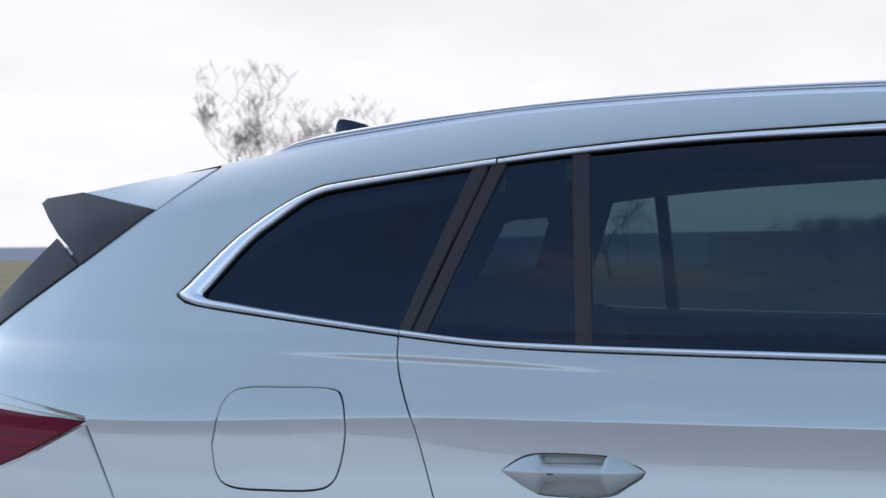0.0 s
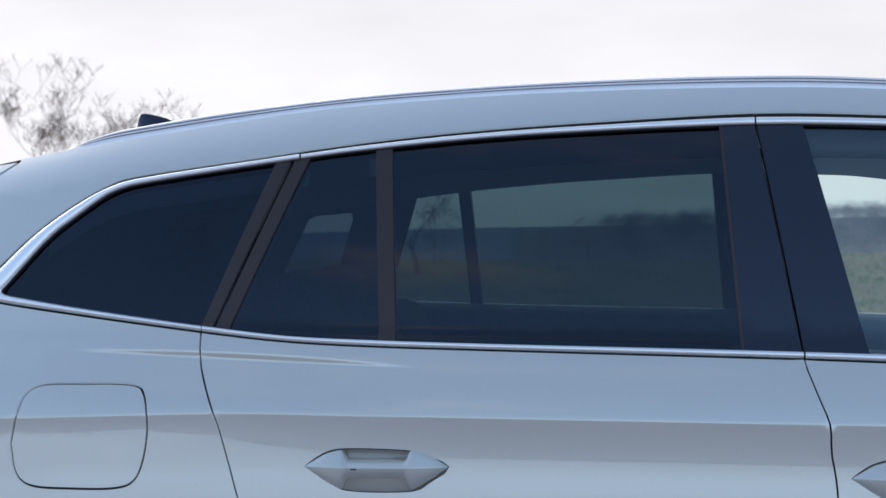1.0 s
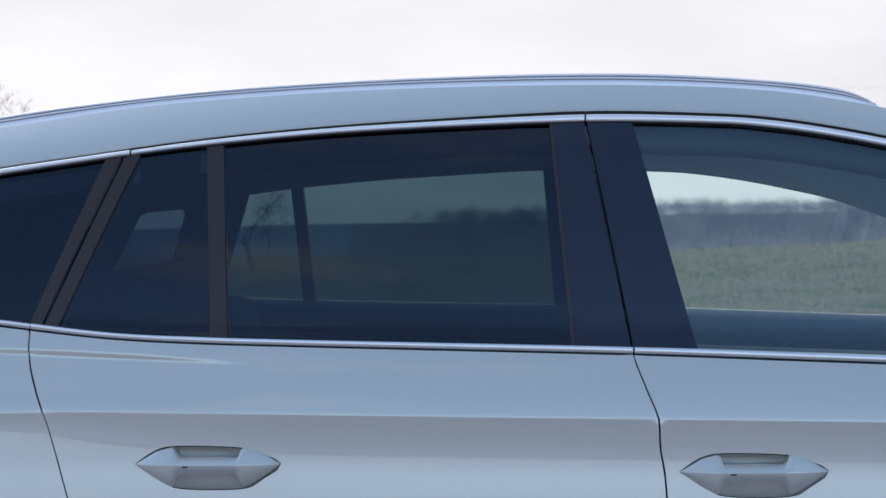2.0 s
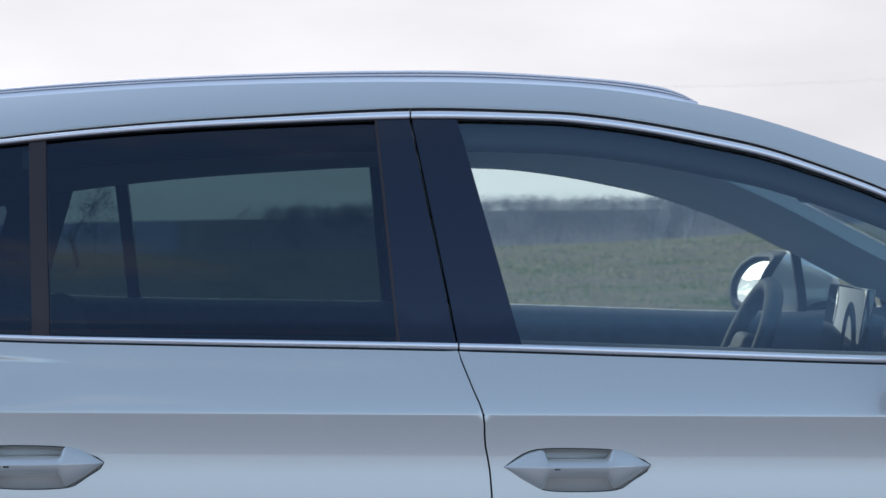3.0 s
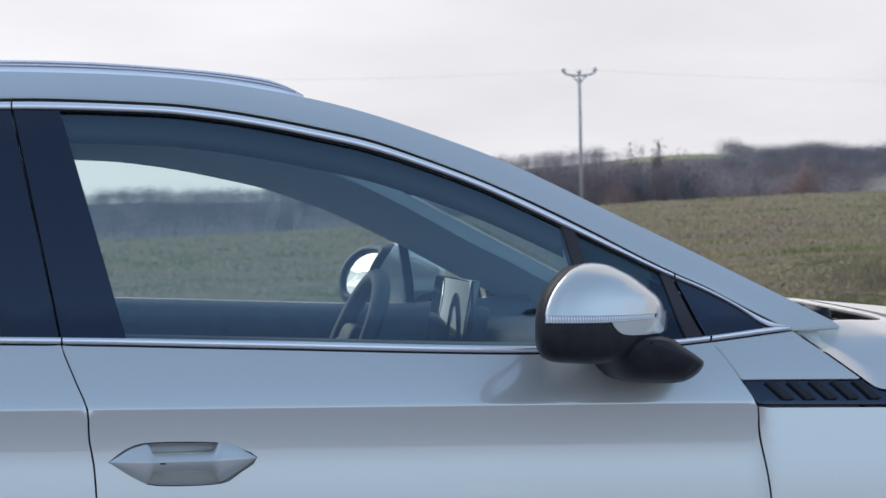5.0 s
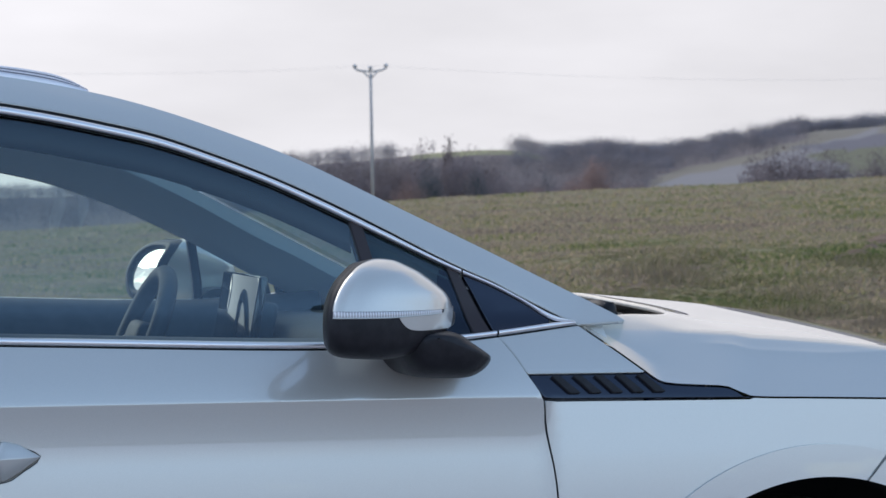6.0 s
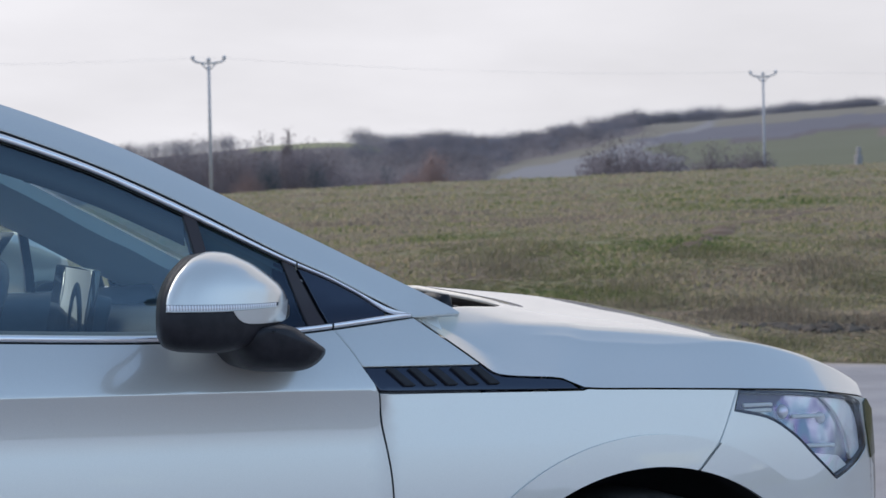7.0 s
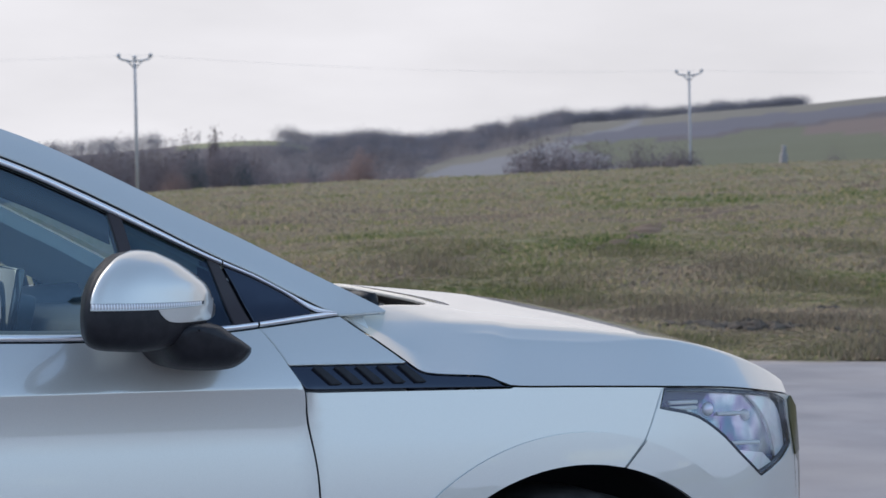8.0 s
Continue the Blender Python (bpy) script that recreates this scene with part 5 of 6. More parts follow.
    part("inner_cheek", grid_mesh("inner_cheek", rows, PAINT), PAINT, m, "body-coloured cheek towards the cabin")
    c = m.copy()
    scene.collection.objects.link(c)
    c.matrix_basis = Matrix.Translation((0.04, 0, 0)) @ Matrix.Diagonal((1, -1, 1, 1))
    for o in m.children:
        d = o.copy()
        scene.collection.objects.link(d)
        d.parent = c


build_mirror()


# ---- cabin ----
def build_cabin():
    # door cards and roof lining edge on both sides
    for s in (-1, 1):
        xs = np.linspace(-1.25, 1.45, 60)
        zt = np.interp(xs, glass_low_c[:, 0], glass_low_c[:, 1]) + 0.002
        rows = []
        for dy, dz in ((0.022, -0.004), (0.045, -0.001), (0.085, 0.0), (0.12, -0.02), (0.14, -0.08), (0.15, -0.5)):
            rows.append(np.stack([xs, s * (flank(xs, zt) - dy), zt + dz], -1))
        part("door_card", grid_mesh("door_card", rows, TRIM), TRIM, car, "dark moulded door trim")
        xs = np.linspace(-1.2, 1.55, 70)
        zt = np.interp(xs, top_c[:, 0], top_c[:, 1])
        drop = 0.075 if s > 0 else 0.062
        rows = []
        for dy, dz in ((0.034, -0.030), (0.036, -drop - 0.002), (0.045, -drop - 0.004), (0.075, -drop + 0.025), (0.12, -0.02), (0.16, 0.01)):
            z = zt + dz
            rows.append(np.stack([xs, s * (flank(xs, np.minimum(z, zt)) - dy), z], -1))
        part("roof_lining_edge", grid_mesh("roof_lining_edge", rows, LINING), LINING, car, "grey cloth lining round the window")
        xs = np.linspace(0.45, 1.59, 40)
        zl, zh = np.interp(xs, top_c[:, 0], top_c[:, 1]) - 0.035, np.interp(xs, roof_c[:, 0], roof_c[:, 1]) - 0.006
        rows = []
        for u in (0, 0.35, 0.7, 1.0):
            z = zl + (zh - zl) * u
            rows.append(np.stack([xs, s * (flank(xs, z) - 0.022 - 0.03 * u), z], -1))
        part("pillar_trim", grid_mesh("pillar_trim", rows, LINING), LINING, car, "grey trim on the windscreen pillar")
    rows = []
    for x in np.linspace(-1.3, 0.62, 24):
        z = float(np.interp(x, top_c[:, 0], top_c[:, 1])) + 0.008
        ye = float(flank(x, z)) - 0.14
        u = np.linspace(-1, 1, 15)
        rows.append(np.stack([np.full(15, x), u * ye, z + 0.012 * (1 - u**2)], -1))
    part("headliner", grid_mesh("headliner", rows, LINING), LINING, car, "grey cloth headliner")
    rows = []
    for x, z in ((-1.15, 1.42), (-1.36, 1.36), (-1.42, 1.2), (-1.44, 0.9), (-1.44, 0.4)):
        u = np.linspace(-1, 1, 15)
        ye = float(flank(max(x, -1.3), z)) - 0.05
        rows.append(np.stack([x + 0.10 * u**4, u * ye, np.full(15, z)], -1))
    part("tailgate_trim", grid_mesh("tailgate_trim", rows, TRIM), TRIM, car)
    bm = bmesh.new()
    box(bm, (0.55, 1.42, 0.03), Matrix.Translation((-1.12, 0, 1.02)), 0.01)
    part("load_cover", bm, TRIM, car, "dark load cover behind the rear seats")
    # dashboard
    rows = []
    for x, z in ((1.70, 1.055), (1.60, 1.070), (1.42, 1.078), (1.26, 1.072), (1.19, 1.05), (1.17, 0.99), (1.22, 0.90), (1.24, 0.60)):
        u = np.linspace(-1, 1, 31)
        rows.append(np.stack([x + 0.05 * (1 - u**2), u * 0.76, np.full_like(u, z) - 0.01 * u**4], -1))
    part("dashboard", grid_mesh("dashboard", rows, TRIM), TRIM, car, "dark soft-touch dashboard")
    tilt = Matrix.Translation((1.195, 0.37, 1.065)) @ Matrix.Rotation(0.20, 4, 'Y')
    bm = bmesh.new()
    box(bm, (0.05, 0.20, 0.09), tilt, 0.012, 3)
    binnacle = part("driver_display", bm, TRIM, car, "dark hooded driver display")
    bm = bmesh.new()
    box(bm, (0.006, 0.18, 0.075), tilt @ Matrix.Translation((-0.025, 0, 0)), 0.002)
    part("screen", bm, BLACK, binnacle, "glossy dark screen")
    bm = bmesh.new()
    box(bm, (0.020, 0.37, 0.20), Matrix.Translation((1.090, 0.10, 1.082)) @ Matrix.Rotation(0.16, 4, 'Y'), 0.005)
    screen = material("screen_glass", (0.02, 0.02, 0.022), 0.03, spec=1.0)
    part("touch_screen", bm, screen, car, "free-standing dark touch screen")
    # steering wheel
    w = new("steering_wheel")
    w.parent = car
    w.matrix_basis = Matrix.Translation((0.908, 0.37, 1.005)) @ Matrix.Rotation(radians(-68), 4, 'Y')
    bm = bmesh.new()
    tube(bm, [(0.18 * math.cos(t), 0.18 * math.sin(t), 0) for t in np.linspace(0, 2 * math.pi, 41)], 0.022, 10, cap=False)
    part("rim", bm, TRIM, w, "dark leather rim")
    bm = bmesh.new()
    box(bm, (0.12, 0.15, 0.05), None, 0.02, 3)
    part("hub", bm, TRIM, w)
    for t in (90, -90, 180):
        bm = bmesh.new()
        box(bm, (0.12, 0.035, 0.018), Matrix.Rotation(radians(t), 4, 'Z') @ Matrix.Translation((0.11, 0, 0)), 0.006)
        part("spoke", bm, PALE, w, "pale spoke insert")
    # seats
    for x, y, w_, nm in ((0.53, -0.37, 0.50, "front"), (0.53, 0.37, 0.50, "front"), (-0.36, -0.40, 0.50, "rear"), (-0.36, 0.40, 0.50, "rear"), (-0.36, 0.0, 0.28, "rear")):
        s = new("seat")
        s.parent = car
        s.matrix_basis = Matrix.Translation((x, y, 0))
        bm = bmesh.new()
        box(bm, (0.50, w_, 0.16), Matrix.Translation((0.05, 0, 0.56)), 0.06, 3)
        part("cushion", bm, CLOTH, s)
        bm = bmesh.new()
        box(bm, (0.14, w_, 0.62), Matrix.Translation((-0.26, 0, 0.84)) @ Matrix.Rotation(radians(-22), 4, 'Y'), 0.055, 3)
        part("backrest", bm, CLOTH, s)
        bm = bmesh.new()
        hz = 1.24 if nm == "front" else 1.135
        box(bm, (0.10, min(w_, 0.28), 0.19), Matrix.Translation((-0.40, 0, hz)) @ Matrix.Rotation(radians(-14), 4, 'Y'), 0.045, 3)
        part("headrest", bm, CLOTH, s)
    bm = bmesh.new()
    box(bm, (0.05, 0.24, 0.07), Matrix.Translation((1.0, 0, 1.40)), 0.02, 3)
    tube(bm, [(1.0, 0, 1.42), (1.02, 0, 1.46)], 0.01, 8)
    part("inner_mirror", bm, TRIM, car)
    bm = bmesh.new()
    box(bm, (3.0, 1.5, 0.05), Matrix.Translation((0.1, 0, 0.36)), 0.01)
    part("cabin_floor", bm, TRIM, car)


build_cabin()


# ---- pylons ----
CONCRETE = material("grey_weathered_pole", (0.46, 0.42, 0.41), 0.9)
grain(CONCRETE, (0.42, 0.38, 0.37), (0.50, 0.46, 0.45), 6, 4, 0.2, 60)
STEEL = material("galvanised_steel", (0.46, 0.45, 0.46), 0.6, 0.2)


def place(az, r):
    x, y = CX + r * math.sin(radians(az)), CY + r * math.cos(radians(az))
    return x, y, float(ground_z(np.array([x]), np.array([y]))[0])


def build_pylon(az, r, top):
    x, y, z = place(az, r)
    p = new("power_pole")
    tagged(p, "slender grey power pole with curved crossarm and insulators", "power pole", group="power poles along the field")
    h = top - z
    p.matrix_basis = Matrix.Translation((x, y, z - 0.3)) @ Matrix.Rotation(radians(-az), 4, 'Z') @ Matrix.Rotation(radians(-1.6), 4, 'Y')
    h += 0.3
    bm = bmesh.new()
    tube(bm, [(0, 0, 0), (0, 0, h * 0.5), (0, 0, h - 0.55)], [0.13, 0.115, 0.10], 10)
    part("pole", bm, CONCRETE, p)
    bm = bmesh.new()
    tube(bm, [(-1.15, 0, h - 0.15), (-0.85, 0, h - 0.34), (-0.3, 0, h - 0.42), (0.3, 0, h - 0.42), (0.85, 0, h - 0.34), (1.15, 0, h - 0.15)], 0.07, 6)
    tube(bm, [(-0.55, 0, h - 0.4), (0, 0, h - 0.95)], 0.05, 6)
    tube(bm, [(0.55, 0, h - 0.4), (0, 0, h - 0.95)], 0.05, 6)
    part("crossarm", bm, STEEL, p)
    for dx, dz in ((-1.1, -0.15), (0, -0.3), (1.1, -0.15)):
        bm = bmesh.new()
        tube(bm, [(dx, 0, h + dz - 0.05), (dx, 0, h + dz + 0.10), (dx, 0, h + dz + 0.16), (dx, 0, h + dz + 0.25)], [0.05, 0.17, 0.17, 0.08], 8)
        part("insulator", bm, STEEL, p)
    return p


build_pylon(16.08, 155, 11.25)
build_pylon(30.45, 195, 12.9)


# ---- bare trees ----
def bark(name, a, b, patch=0.06):
    m = material(name, a, 0.95, spec=0.1)
    nt = m.node_tree
    N, L = nt.nodes.new, nt.links.new
    g = N("ShaderNodeNewGeometry")
    mx = N("ShaderNodeMix")
    mx.data_type = 'RGBA'
    mx.inputs[6].default_value, mx.inputs[7].default_value = (*a, 1), (*b, 1)
    L(g.outputs["Random Per Island"], mx.inputs["Factor"])
    tc, nz, rg, hs = N("ShaderNodeTexCoord"), N("ShaderNodeTexNoise"), N("ShaderNodeMapRange"), N("ShaderNodeHueSaturation")
    nz.inputs["Scale"].default_value, nz.inputs["Detail"].default_value = patch, 3
    rg.inputs["From Min"].default_value, rg.inputs["From Max"].default_value = 0.3, 0.7
    rg.inputs["To Min"].default_value, rg.inputs["To Max"].default_value = 0.52, 1.38
    L(tc.outputs["Object"], nz.inputs["Vector"])
    L(nz.outputs["Fac"], rg.inputs["Value"])
    L(rg.outputs[0], hs.inputs["Value"])
    L(mx.outputs[2], hs.inputs["Color"])
    L(hs.outputs["Color"], nt.nodes["Principled BSDF"].inputs["Base Color"])
    return m


BARK = bark("bare_bark", (0.13, 0.095, 0.08), (0.20, 0.15, 0.125))
TWIGS = bark("winter_twigs", (0.245, 0.19, 0.18), (0.31, 0.245, 0.23))
CONIFER = bark("dark_conifer", (0.10, 0.105, 0.105), (0.15, 0.145, 0.145))


def limbs(rng, base, height, spread, levels=5, thick=0.12, lean=0.15):
    """Tapering limbs as (path, radii) lists, and the twig ends."""
    out = []

    def grow(p, d, length, rad, lev):
        n = 4
        path, rads = [p], [rad]
        for i in range(n):
            d = (d + Vector((rng.gauss(0, 0.16), rng.gauss(0, 0.16), rng.gauss(0.04, 0.10)))).normalized()
            p = p + d * (length / n)
            path.append(p)
            rads.append(rad * (1 - 0.5 * (i + 1) / n))
        out.append((path, rads, lev))
        if lev < levels:
            for k in range(3 if lev < 2 else rng.choice((2, 3, 3))):
                i = rng.randint(2, n) if k else n
                a = rng.uniform(0, 2 * math.pi)
                side = Vector((math.cos(a), math.sin(a), 0.25))
                nd = (d * (1.0 - spread * 0.4) + side * spread * rng.uniform(0.6, 1.2) + Vector((0, 0, 0.12))).normalized()
                grow(path[i], nd, length * rng.uniform(0.58, 0.80), rads[i] * rng.uniform(0.55, 0.72), lev + 1)

    grow(Vector(base), Vector((rng.gauss(0, lean), rng.gauss(0, lean), 1)).normalized(), height * 0.30, thick, 0)
    return out


def build_tree(az, r, height, seed, levels=6, spread=0.75, thick=0.13, label="leafless tree with fine spreading twigs in the field"):
    rng = random.Random(seed)
    x, y, z = place(az, r)
    t = new("bare_tree")
    t.matrix_basis = Matrix.Translation((x, y, z - 0.1))
    tagged(t, label, "tree")
    parts = limbs(rng, (0, 0, 0), height, spread, levels, thick)
    bm = bmesh.new()
    for path, rads, lev in parts:
        if lev <= 1:
            tube(bm, path, rads, 7)
    part("trunk", bm, BARK, t)
    verts, faces = [], []
    for path, rads, lev in parts:
        if lev > 1:
            s = len(verts)
            for p, q in zip(path, rads):
                q = max(q, 0.005)
                for k in range(3):
                    a = 2.094 * k
                    verts.append((p.x + q * math.cos(a), p.y + q * math.sin(a), p.z + 0.3 * q * math.sin(a)))
            for i in range(len(path) - 1):
                for k in range(3):
                    faces.append((s + 3 * i + k, s + 3 * i + (k + 1) % 3, s + 3 * i + 3 + (k + 1) % 3, s + 3 * i + 3 + k))
    part("crown", mesh_from("crown", verts, faces, BARK), BARK, t)


build_tree(-15.5, 58, 7.4, 38, levels=7, spread=1.0, thick=0.12)
build_tree(-14.2, 60, 7.0, 9, levels=7, spread=1.0, thick=0.12)
build_tree(-6.9, 70, 4.2, 12, levels=5, spread=0.9, thick=0.09)


def wood_mesh(name, spots, mat, seed, blades=90):
    """Many bare crowns as clumps of thin twigs on short trunks."""
    rng = np.random.default_rng(seed)
    V, F, NV = [], [], []
    s = 0
    for x, y, z, h, w in spots:
        n = blades
        v = rng.normal(0, 1, (n, 3))
        v *= (rng.random(n) ** 0.4 / np.linalg.norm(v, axis=1))[:, None]
        lobe = 1 + 0.25 * np.sin(3 * np.arctan2(v[:, 1], v[:, 0]) + x) + 0.15 * np.sin(5 * v[:, 2] + y)
        c = np.array([x, y, z + 0.50 * h]) + v * np.array([w, w, 0.50 * h]) * lobe[:, None]
        d = v * np.array([1, 1, 0.8]) + np.array([0, 0, 0.25]) + rng.normal(0, 0.45, (n, 3))
        d /= np.linalg.norm(d, axis=1)[:, None]
        fine = (330 / n) ** 0.4
        l = h * fine * (0.014 + 0.022 * rng.random(n))[:, None]
        side = np.cross(d, rng.normal(0, 1, (n, 3)))
        side /= np.linalg.norm(side, axis=1)[:, None]
        wd = h * fine * (0.008 + 0.009 * rng.random(n))[:, None]
        tri = np.stack([c - d * l - side * wd, c - d * l + side * wd, c + d * l], 1)
        back = np.array([CX - x, CY - y, 0.0])
        face = v * 0.5 + back / np.linalg.norm(back) * 0.8 + np.array([0, 0, 0.6])
        flip = np.sum(np.cross(tri[:, 1] - tri[:, 0], tri[:, 2] - tri[:, 0]) * face, 1) < 0
        tri[flip] = tri[flip][:, [1, 0, 2]]
        tri = tri.reshape(-1, 3)
        V.append(tri)
        NV.append(np.repeat(face, 3, 0))
        F += [(s + 3 * i, s + 3 * i + 1, s + 3 * i + 2) for i in range(n)]
        s += 3 * n
        tr = np.array([(x - 0.010 * h, y, z - 0.5), (x + 0.010 * h, y, z - 0.5), (x, y, z + h * 0.8)])
        V.append(tr)
        NV.append(np.tile([0.0, -1.0, 0.2], (3, 1)))
        F.append((s, s + 1, s + 2))
        s += 3
    return mesh_from(name, np.vstack(V), F, mat, np.vstack(NV))


def build_woods():
    rng = random.Random(3)
    rows = {"near": [], "far": [], "red": [], "dark": [], "blue": [], "thin": []}

    def spot(az, r, h, w, kind):
        x, y, z = place(az, r)
        rows[kind].append((x, y, z, h, w))

    for _ in range(1500):       # hillside wood
        az = rng.uniform(-2, 27.2)
        r = 300 + 390 * rng.random() ** 0.8
        if 16.6 < az < 21.6 and r > 480 and rng.random() < 0.5 * (21.6 - az):
            continue
        x, y, z = place(az, r)
        if az > 23.2 and (z - EYE) / r * 1000 < float(slope_edge(az)) - 0.5:
            continue
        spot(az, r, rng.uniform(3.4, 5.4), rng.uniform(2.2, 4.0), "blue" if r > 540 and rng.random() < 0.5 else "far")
    for _ in range(900):        # skyline wood
        az = rng.uniform(20.2, 33.3)
        k = (0.78 if az < 26.6 else 1.18 if az < 29.3 else 0.92) * (1 + 0.06 * math.sin(az * 3.1) + 0.05 * math.sin(az * 7.7 + 1))
        k *= 0.45 + 0.55 * float(smooth(20.2, 22.0, az))
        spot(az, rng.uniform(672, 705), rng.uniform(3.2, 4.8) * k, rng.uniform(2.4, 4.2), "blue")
    for _ in range(420):        # thick wood over the pale slope
        az = rng.uniform(19.8, 27.3)
        r = rng.uniform(470, 690)
        x, y, z = place(az, r)
        if (z - EYE) / r * 1000 > float(slope_edge(az)) - 0.5:
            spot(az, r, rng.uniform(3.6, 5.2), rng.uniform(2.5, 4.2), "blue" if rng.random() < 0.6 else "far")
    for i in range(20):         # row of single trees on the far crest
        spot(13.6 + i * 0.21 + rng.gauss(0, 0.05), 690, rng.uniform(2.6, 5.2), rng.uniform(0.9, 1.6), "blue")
    for _ in range(190):        # trees behind the brow of the field
        az = rng.uniform(12.5, 19.4)
        spot(az, rng.uniform(185, 250), rng.uniform(4.4, 7.6), rng.uniform(1.1, 2.2), "near")
    for az, r, h, w in ((16.2, 215, 8.6, 1.4), (17.35, 220, 9.0, 1.1), (18.05, 215, 9.6, 0.8), (18.5, 225, 8.2, 1.2), (19.1, 220, 7.6, 1.2), (15.2, 225, 8.0, 1.5)):
        spot(az, r, h, w, "near")
    for _ in range(70):         # low hedge farther along
        spot(rng.uniform(19, 23.2), rng.uniform(185, 215), rng.uniform(3.2, 5.2), rng.uniform(1.0, 1.8), "near")
    for az, n, h in ((17.05, 5, 3.6), (20.25, 4, 3.2), (21.35, 4, 3.8), (21.9, 7, 4.6), (22.95, 2, 2.8)):
        for _ in range(n):
            spot(az + rng.gauss(0, 0.13), rng.uniform(174, 184), h * rng.uniform(0.8, 1.1), rng.uniform(1.0, 1.6), "red")
    for _ in range(110):        # open thicket before the pale slope
        az = rng.uniform(25.9, 30.5)
        spot(az, rng.uniform(180, 225), rng.uniform(4.4, 6.6) if az < 28.6 else rng.uniform(3.8, 5.4), rng.uniform(1.0, 1.9), "thin")
    for _ in range(40):         # scrub at the foot of the pale slope
        spot(rng.uniform(23.5, 26.2), rng.uniform(200, 235), rng.uniform(1.4, 2.4), rng.uniform(0.9, 1.6), "near")
    for az, r, h, w in ((31.6, 175, 2.0, 0.9), (34.1, 175, 3.0, 1.0), (33.4, 180, 1.5, 1.9), (35.3, 185, 2.4, 1.3), (-2.5, 150, 3.6, 2.0), (-3.2, 165, 2.4, 1.4), (-6.5, 120, 4.2, 1.8)):
        spot(az, r, h, w, "near")
    for az, r, h, w in ((17.5, 179, 5.0, 1.1), (17.68, 181, 4.4, 0.9), (18.75, 179, 4.6, 1.0), (18.93, 181, 4.0, 0.9), (20.6, 240, 6.6, 1.0)):
        spot(az, r, h, w, "dark")
    # the skyline wood has distance haze mixed into its twig colour
    for k, label, mat, n in (("far", "leafless brown woodland covering the distant hillside", TWIGS, 330), ("blue", "bare wood along the distant skyline, haze painted into its grey-blue twigs", bark("far_twigs", (0.175, 0.160, 0.180), (0.245, 0.215, 0.225)), 330), ("near", "bare hedgerow trees along the field edge", bark("hedge_twigs", (0.19, 0.14, 0.135), (0.255, 0.195, 0.185)), 2000), ("thin", "open brown thicket on the brow of the field", bark("thicket_twigs", (0.215, 0.165, 0.16), (0.285, 0.215, 0.205)), 800),
                             ("red", "reddish bare bushes along the field edge", bark("russet_twigs", (0.25, 0.155, 0.13), (0.33, 0.21, 0.175)), 1600), ("dark", "dark conifers among the bare trees", CONIFER, 2000)):
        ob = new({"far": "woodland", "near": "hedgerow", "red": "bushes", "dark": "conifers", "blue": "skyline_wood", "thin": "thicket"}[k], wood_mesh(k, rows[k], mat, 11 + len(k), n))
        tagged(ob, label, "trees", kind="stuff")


build_woods()


# ---- grass ----
def grass_material():
    """Green, straw and brown tufts: patches over the field, and each tuft its own shade."""
    m = material("winter_grass", (0.2, 0.2, 0.1), 0.95, spec=0.1)
    nt = m.node_tree
    N, L = nt.nodes.new, nt.links.new
    g, tc, nz, big, ad, cr = N("ShaderNodeNewGeometry"), N("ShaderNodeTexCoord"), N("ShaderNodeTexNoise"), N("ShaderNodeTexNoise"), N("ShaderNodeMath"), N("ShaderNodeValToRGB")
    nz.inputs["Scale"].default_value, nz.inputs["Detail"].default_value = 0.30, 4
    big.inputs["Scale"].default_value, big.inputs["Detail"].default_value = 0.07, 3
    for n in (nz, big):
        L(tc.outputs["Object"], n.inputs["Vector"])
    s1, s2 = N("ShaderNodeMath"), N("ShaderNodeMath")
    s1.operation = s2.operation = 'MULTIPLY_ADD'
    s1.inputs[1].default_value, s2.inputs[1].default_value = 0.30, 0.67
    L(g.outputs["Random Per Island"], s1.inputs[0])
    L(nz.outputs["Fac"], s1.inputs[2])
    L(big.outputs["Fac"], s2.inputs[0])
    L(s1.outputs[0], s2.inputs[2])
    for i, (pos, c) in enumerate(((0.70, (0.090, 0.112, 0.032)), (0.80, (0.165, 0.158, 0.058)), (0.91, (0.245, 0.196, 0.094)), (1.03, (0.32, 0.238, 0.150)), (1.21, (0.20, 0.14, 0.098)))):
        e = cr.color_ramp.elements[i] if i < 2 else cr.color_ramp.elements.new(0.9)
        e.position, e.color = pos / 1.45, (*c, 1)
    ad.operation = 'DIVIDE'
    ad.inputs[1].default_value = 1.45
    L(s2.outputs[0], ad.inputs[0])
    L(ad.outputs[0], cr.inputs[0])
    L(cr.outputs[0], nt.nodes["Principled BSDF"].inputs["Base Color"])
    return m


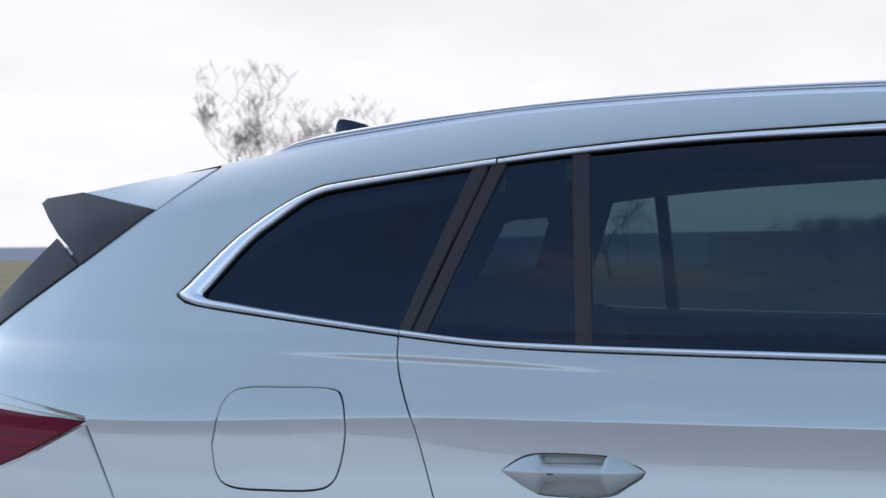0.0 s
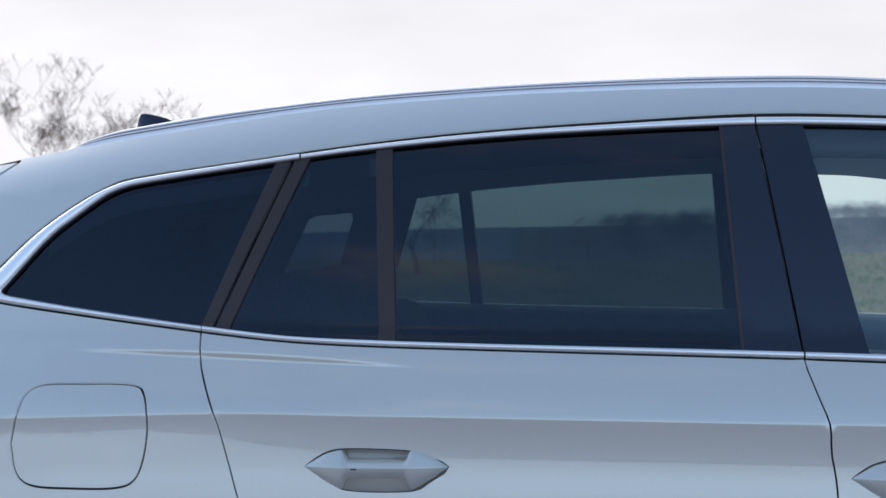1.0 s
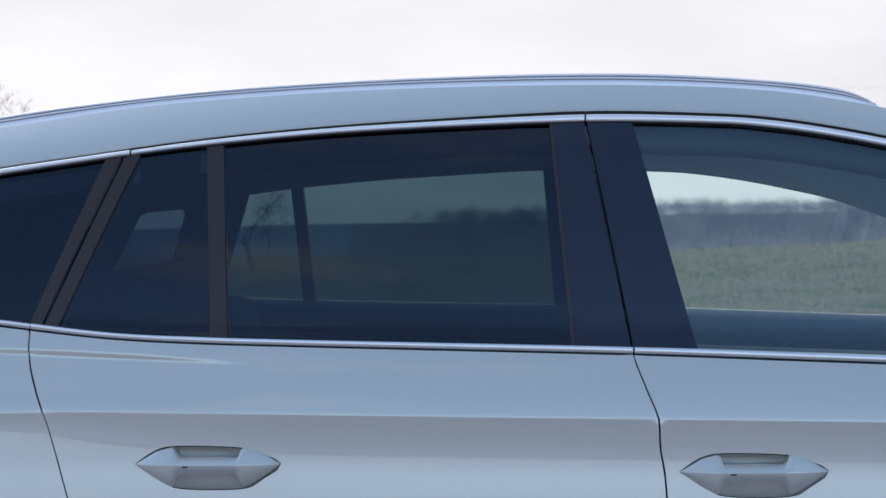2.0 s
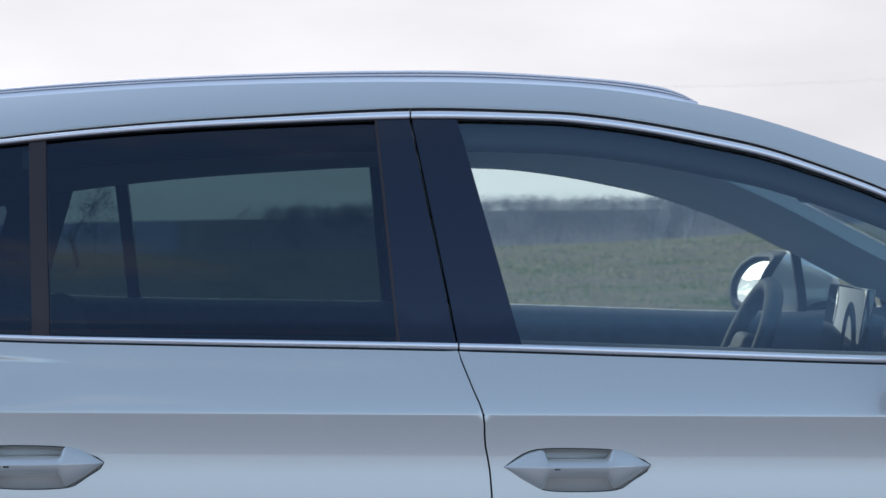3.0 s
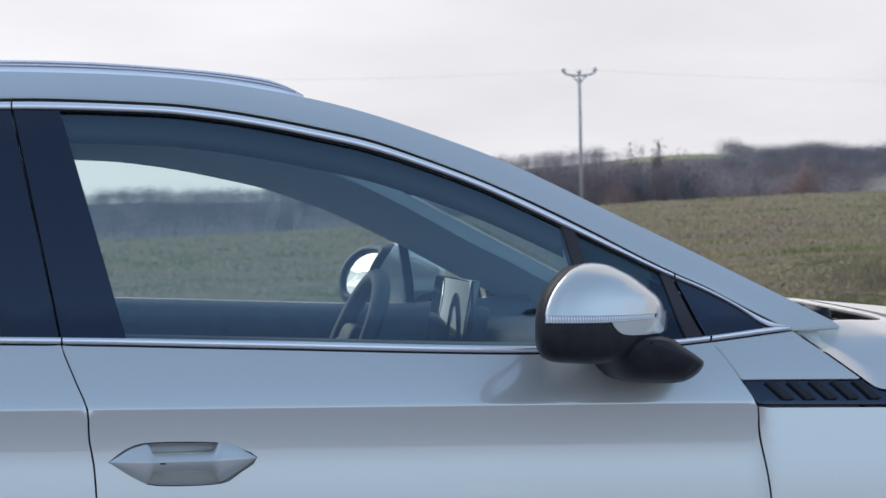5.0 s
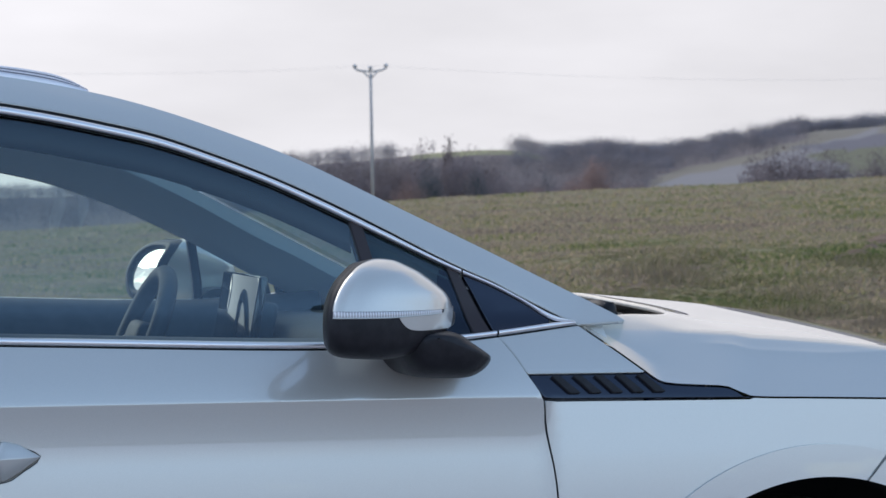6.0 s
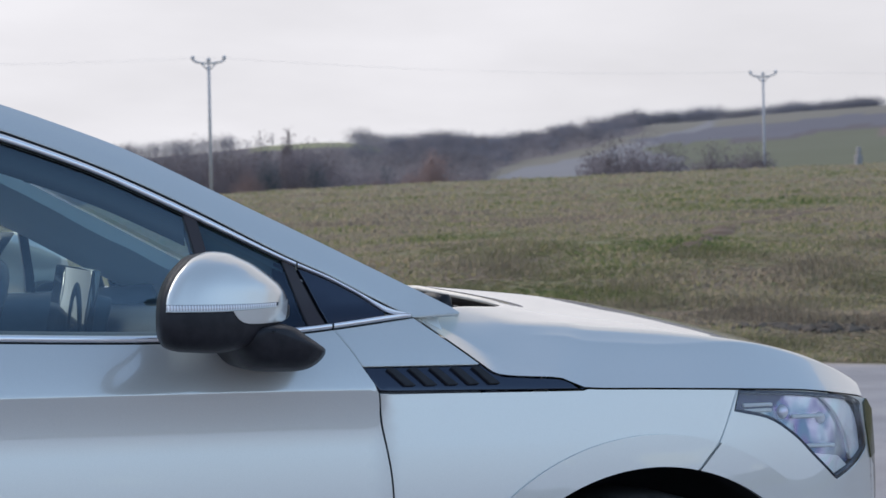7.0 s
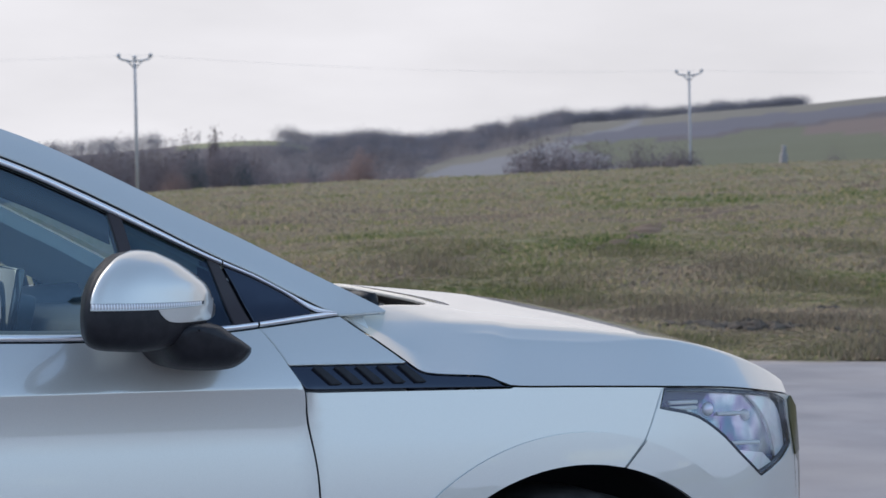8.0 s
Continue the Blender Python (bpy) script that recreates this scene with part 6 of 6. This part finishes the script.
def build_grass():
    rng = np.random.default_rng(21)
    m = grass_material()
    n = 130000
    az = np.radians(rng.uniform(-16, 38, n))
    r = 1 / (1 / 17.8 - (1 / 17.8 - 1 / 165) * rng.random(n) ** 1.15)
    keep = (np.degrees(az) > 10) | (rng.random(n) < 0.7)
    az, r = az[keep], r[keep]
    x, y = CX + r * np.sin(az), CY + r * np.cos(az)
    keep = road_depth(x, y) > 18.62
    x, y, r = x[keep], y[keep], r[keep]
    z = ground_z(x, y)
    size = (r / 22) ** 0.85
    V = []
    for k in range(3):
        a = np.arctan2(y - CY, x - CX) + rng.uniform(-1.0, 1.0, len(x))
        h = rng.uniform(0.008, 0.034, len(x)) * np.minimum(size, 2.5) * np.clip(1.0 + 0.8 * np.sin(x * 2.1 + np.sin(y * 1.7)), 0.4, 1.8)
        l = rng.uniform(0.03, 0.10, len(x)) * size
        bx, by = x + rng.normal(0, 0.05, len(x)) * size, y + rng.normal(0, 0.05, len(x)) * size
        w = 0.022 * size
        p0 = np.stack([bx - w * np.sin(a), by + w * np.cos(a), z + 0.006], -1)
        p1 = np.stack([bx + w * np.sin(a), by - w * np.cos(a), z + 0.006], -1)
        p2 = np.stack([bx + l * np.cos(a), by + l * np.sin(a), z + 0.006 + h], -1)
        V.append(np.stack([p0, p1, p2], 1).reshape(-1, 3))
    V = np.vstack(V)
    # upright tufts on the verge beside the road
    n = 9000
    az = np.radians(rng.uniform(22, 38, n))
    d = 18.7 + 12 * rng.random(n) ** 1.5
    r = d / np.cos(az - radians(24))
    cx, cy = CX + r * np.sin(az), CY + r * np.cos(az)
    tall = rng.uniform(0.5, 1.3, n) * np.clip(1.0 + 0.7 * np.sin(cx * 2.3 + 1.7 * np.sin(cy * 1.9)), 0.35, 1.7)
    for k in range(12):
        a, lean = rng.uniform(0, 6.283, n), rng.uniform(0.1, 0.75, n)
        h = 0.055 * tall * rng.uniform(0.6, 1.2, n)
        bx, by = cx + rng.normal(0, 0.035, n) * tall, cy + rng.normal(0, 0.035, n) * tall
        bz = ground_z(bx, by) - 0.004
        w = rng.uniform(0.004, 0.008, n)
        t = rng.uniform(-0.6, 0.6, n) - radians(24)
        p0 = np.stack([bx - w * np.cos(t), by - w * np.sin(t), bz], -1)
        p1 = np.stack([bx + w * np.cos(t), by + w * np.sin(t), bz], -1)
        p2 = np.stack([bx + h * lean * np.cos(a), by + h * lean * np.sin(a), bz + h], -1)
        V = np.vstack([V, np.stack([p0, p1, p2], 1).reshape(-1, 3)])
    F = [(3 * i, 3 * i + 1, 3 * i + 2) for i in range(len(V) // 3)]
    up = np.repeat(np.array([0.0, -0.25, 1.0]) + rng.normal(0, 0.25, (len(V) // 3, 3)), 3, 0)
    ob = new("grass", mesh_from("grass", V, F, m, up))
    tagged(ob, "tufts of short green and dry winter grass on the field", "grass", kind="stuff")


build_grass()


def build_soil():
    rng = np.random.default_rng(8)
    m = material("wet_soil", (0.06, 0.045, 0.035), 0.9, spec=0.15)
    grain(m, (0.08, 0.06, 0.048), (0.14, 0.11, 0.085), 8, 5, 0.6, 40)
    for az0, r0, w, n in ((31.0, 20.9, 0.9, 70), (36.2, 20.4, 0.7, 30), (34.0, 23.0, 0.5, 24)):
        bm = bmesh.new()
        x0, y0, _ = place(az0, r0)
        t = radians(az0)
        for _ in range(n):
            a, b = rng.normal(0, 0.45) * w, rng.normal(0, 0.16) * w
            x, y = x0 + a * math.cos(t) + b * math.sin(t), y0 - a * math.sin(t) + b * math.cos(t)
            z = float(ground_z(np.array([x]), np.array([y]))[0])
            s = rng.uniform(0.03, 0.10)
            bmesh.ops.create_icosphere(bm, subdivisions=1, radius=s, matrix=Matrix.Translation((x, y, z)) @ Matrix.Rotation(rng.uniform(0, 6), 4, 'Z') @ Matrix.Diagonal((1.5, 1.0, 0.6, 1)))
        for v in bm.verts:
            v.co += Vector(rng.normal(0, 0.012, 3))
        me = bpy.data.meshes.new("soil_clods")
        bm.to_mesh(me)
        bm.free()
        me.materials.append(m)
        tagged(new("soil_clods", me), "dark bare soil clods in the grass verge", "soil", kind="stuff")
    # wheel track across the field
    u = np.linspace(0, 1, 60)
    az = 28.0 + 4.2 * u
    r = 29 + 30 * u**1.3
    x, y = CX + r * np.sin(np.radians(az)), CY + r * np.cos(np.radians(az))
    c = np.stack([x, y], -1)
    d = np.gradient(c, axis=0)
    d /= np.linalg.norm(d, axis=1)[:, None]
    nrm = np.stack([-d[:, 1], d[:, 0]], -1)
    rows = []
    for k in np.linspace(-1, 1, 7):
        q = c + nrm * (k * (0.34 + 0.10 * np.sin(u * 19) + 0.08 * np.sin(u * 47 + 1)) * np.sin(np.pi * np.clip(u, 0.02, 0.98)) ** 0.9)[:, None]
        rows.append(np.stack([q[:, 0], q[:, 1], ground_z(q[:, 0], q[:, 1]) + 0.055 - 0.05 * k * k], -1))
    m = material("track_soil", (0.14, 0.105, 0.08), 0.95, spec=0.1)
    grain(m, (0.11, 0.072, 0.05), (0.20, 0.145, 0.11), 3.0, 5, 0.4, 20)
    tagged(new("dirt_track", grid_mesh("dirt_track", rows, m)), "bare brown dirt track crossing the field", "track", kind="structure")


build_soil()


# ---- power lines and a stone post ----
def build_lines():
    m = material("wire", (0.42, 0.42, 0.44), 0.6)
    spots = [(2.0, 150, 10.2), (16.08, 155, 11.25), (30.45, 195, 12.9), (41.0, 260, 17.5)]
    for k, off in enumerate((-1.1, 0.0, 1.1)):
        bm = bmesh.new()
        pts = []
        for (a0, r0, z0), (a1, r1, z1) in zip(spots, spots[1:]):
            p = np.array([CX + r0 * math.sin(radians(a0)) + off, CY + r0 * math.cos(radians(a0)), z0])
            q = np.array([CX + r1 * math.sin(radians(a1)) + off, CY + r1 * math.cos(radians(a1)), z1])
            for u in np.linspace(0, 1, 16, endpoint=False):
                pts.append(p + (q - p) * u - np.array([0, 0, 2.2 * u * (1 - u)]))
        tube(bm, pts, 0.002, 4)
        me = bpy.data.meshes.new("power_line")
        bm.to_mesh(me)
        bm.free()
        me.materials.append(m)
        tagged(new("power_line", me), "thin dark overhead wire strung between power poles", "wire", group="overhead wires")
    x, y, z = place(32.8, 149)
    bm = bmesh.new()
    box(bm, (0.46, 0.40, 0.75), Matrix.Translation((0, 0, 0.25)), 0.06)
    box(bm, (0.28, 0.26, 0.62), Matrix.Translation((0, 0, 0.86)), 0.05)
    me = bpy.data.meshes.new("stone_post")
    bm.to_mesh(me)
    bm.free()
    st = material("pale_stone", (0.30, 0.27, 0.26), 0.9)
    grain(st, (0.26, 0.235, 0.225), (0.34, 0.305, 0.295), 5, 4)
    me.materials.append(st)
    ob = tagged(new("stone_post", me), "pale weathered stone post standing in the field", "stone post")
    ob.location = (x, y, z)


build_lines()
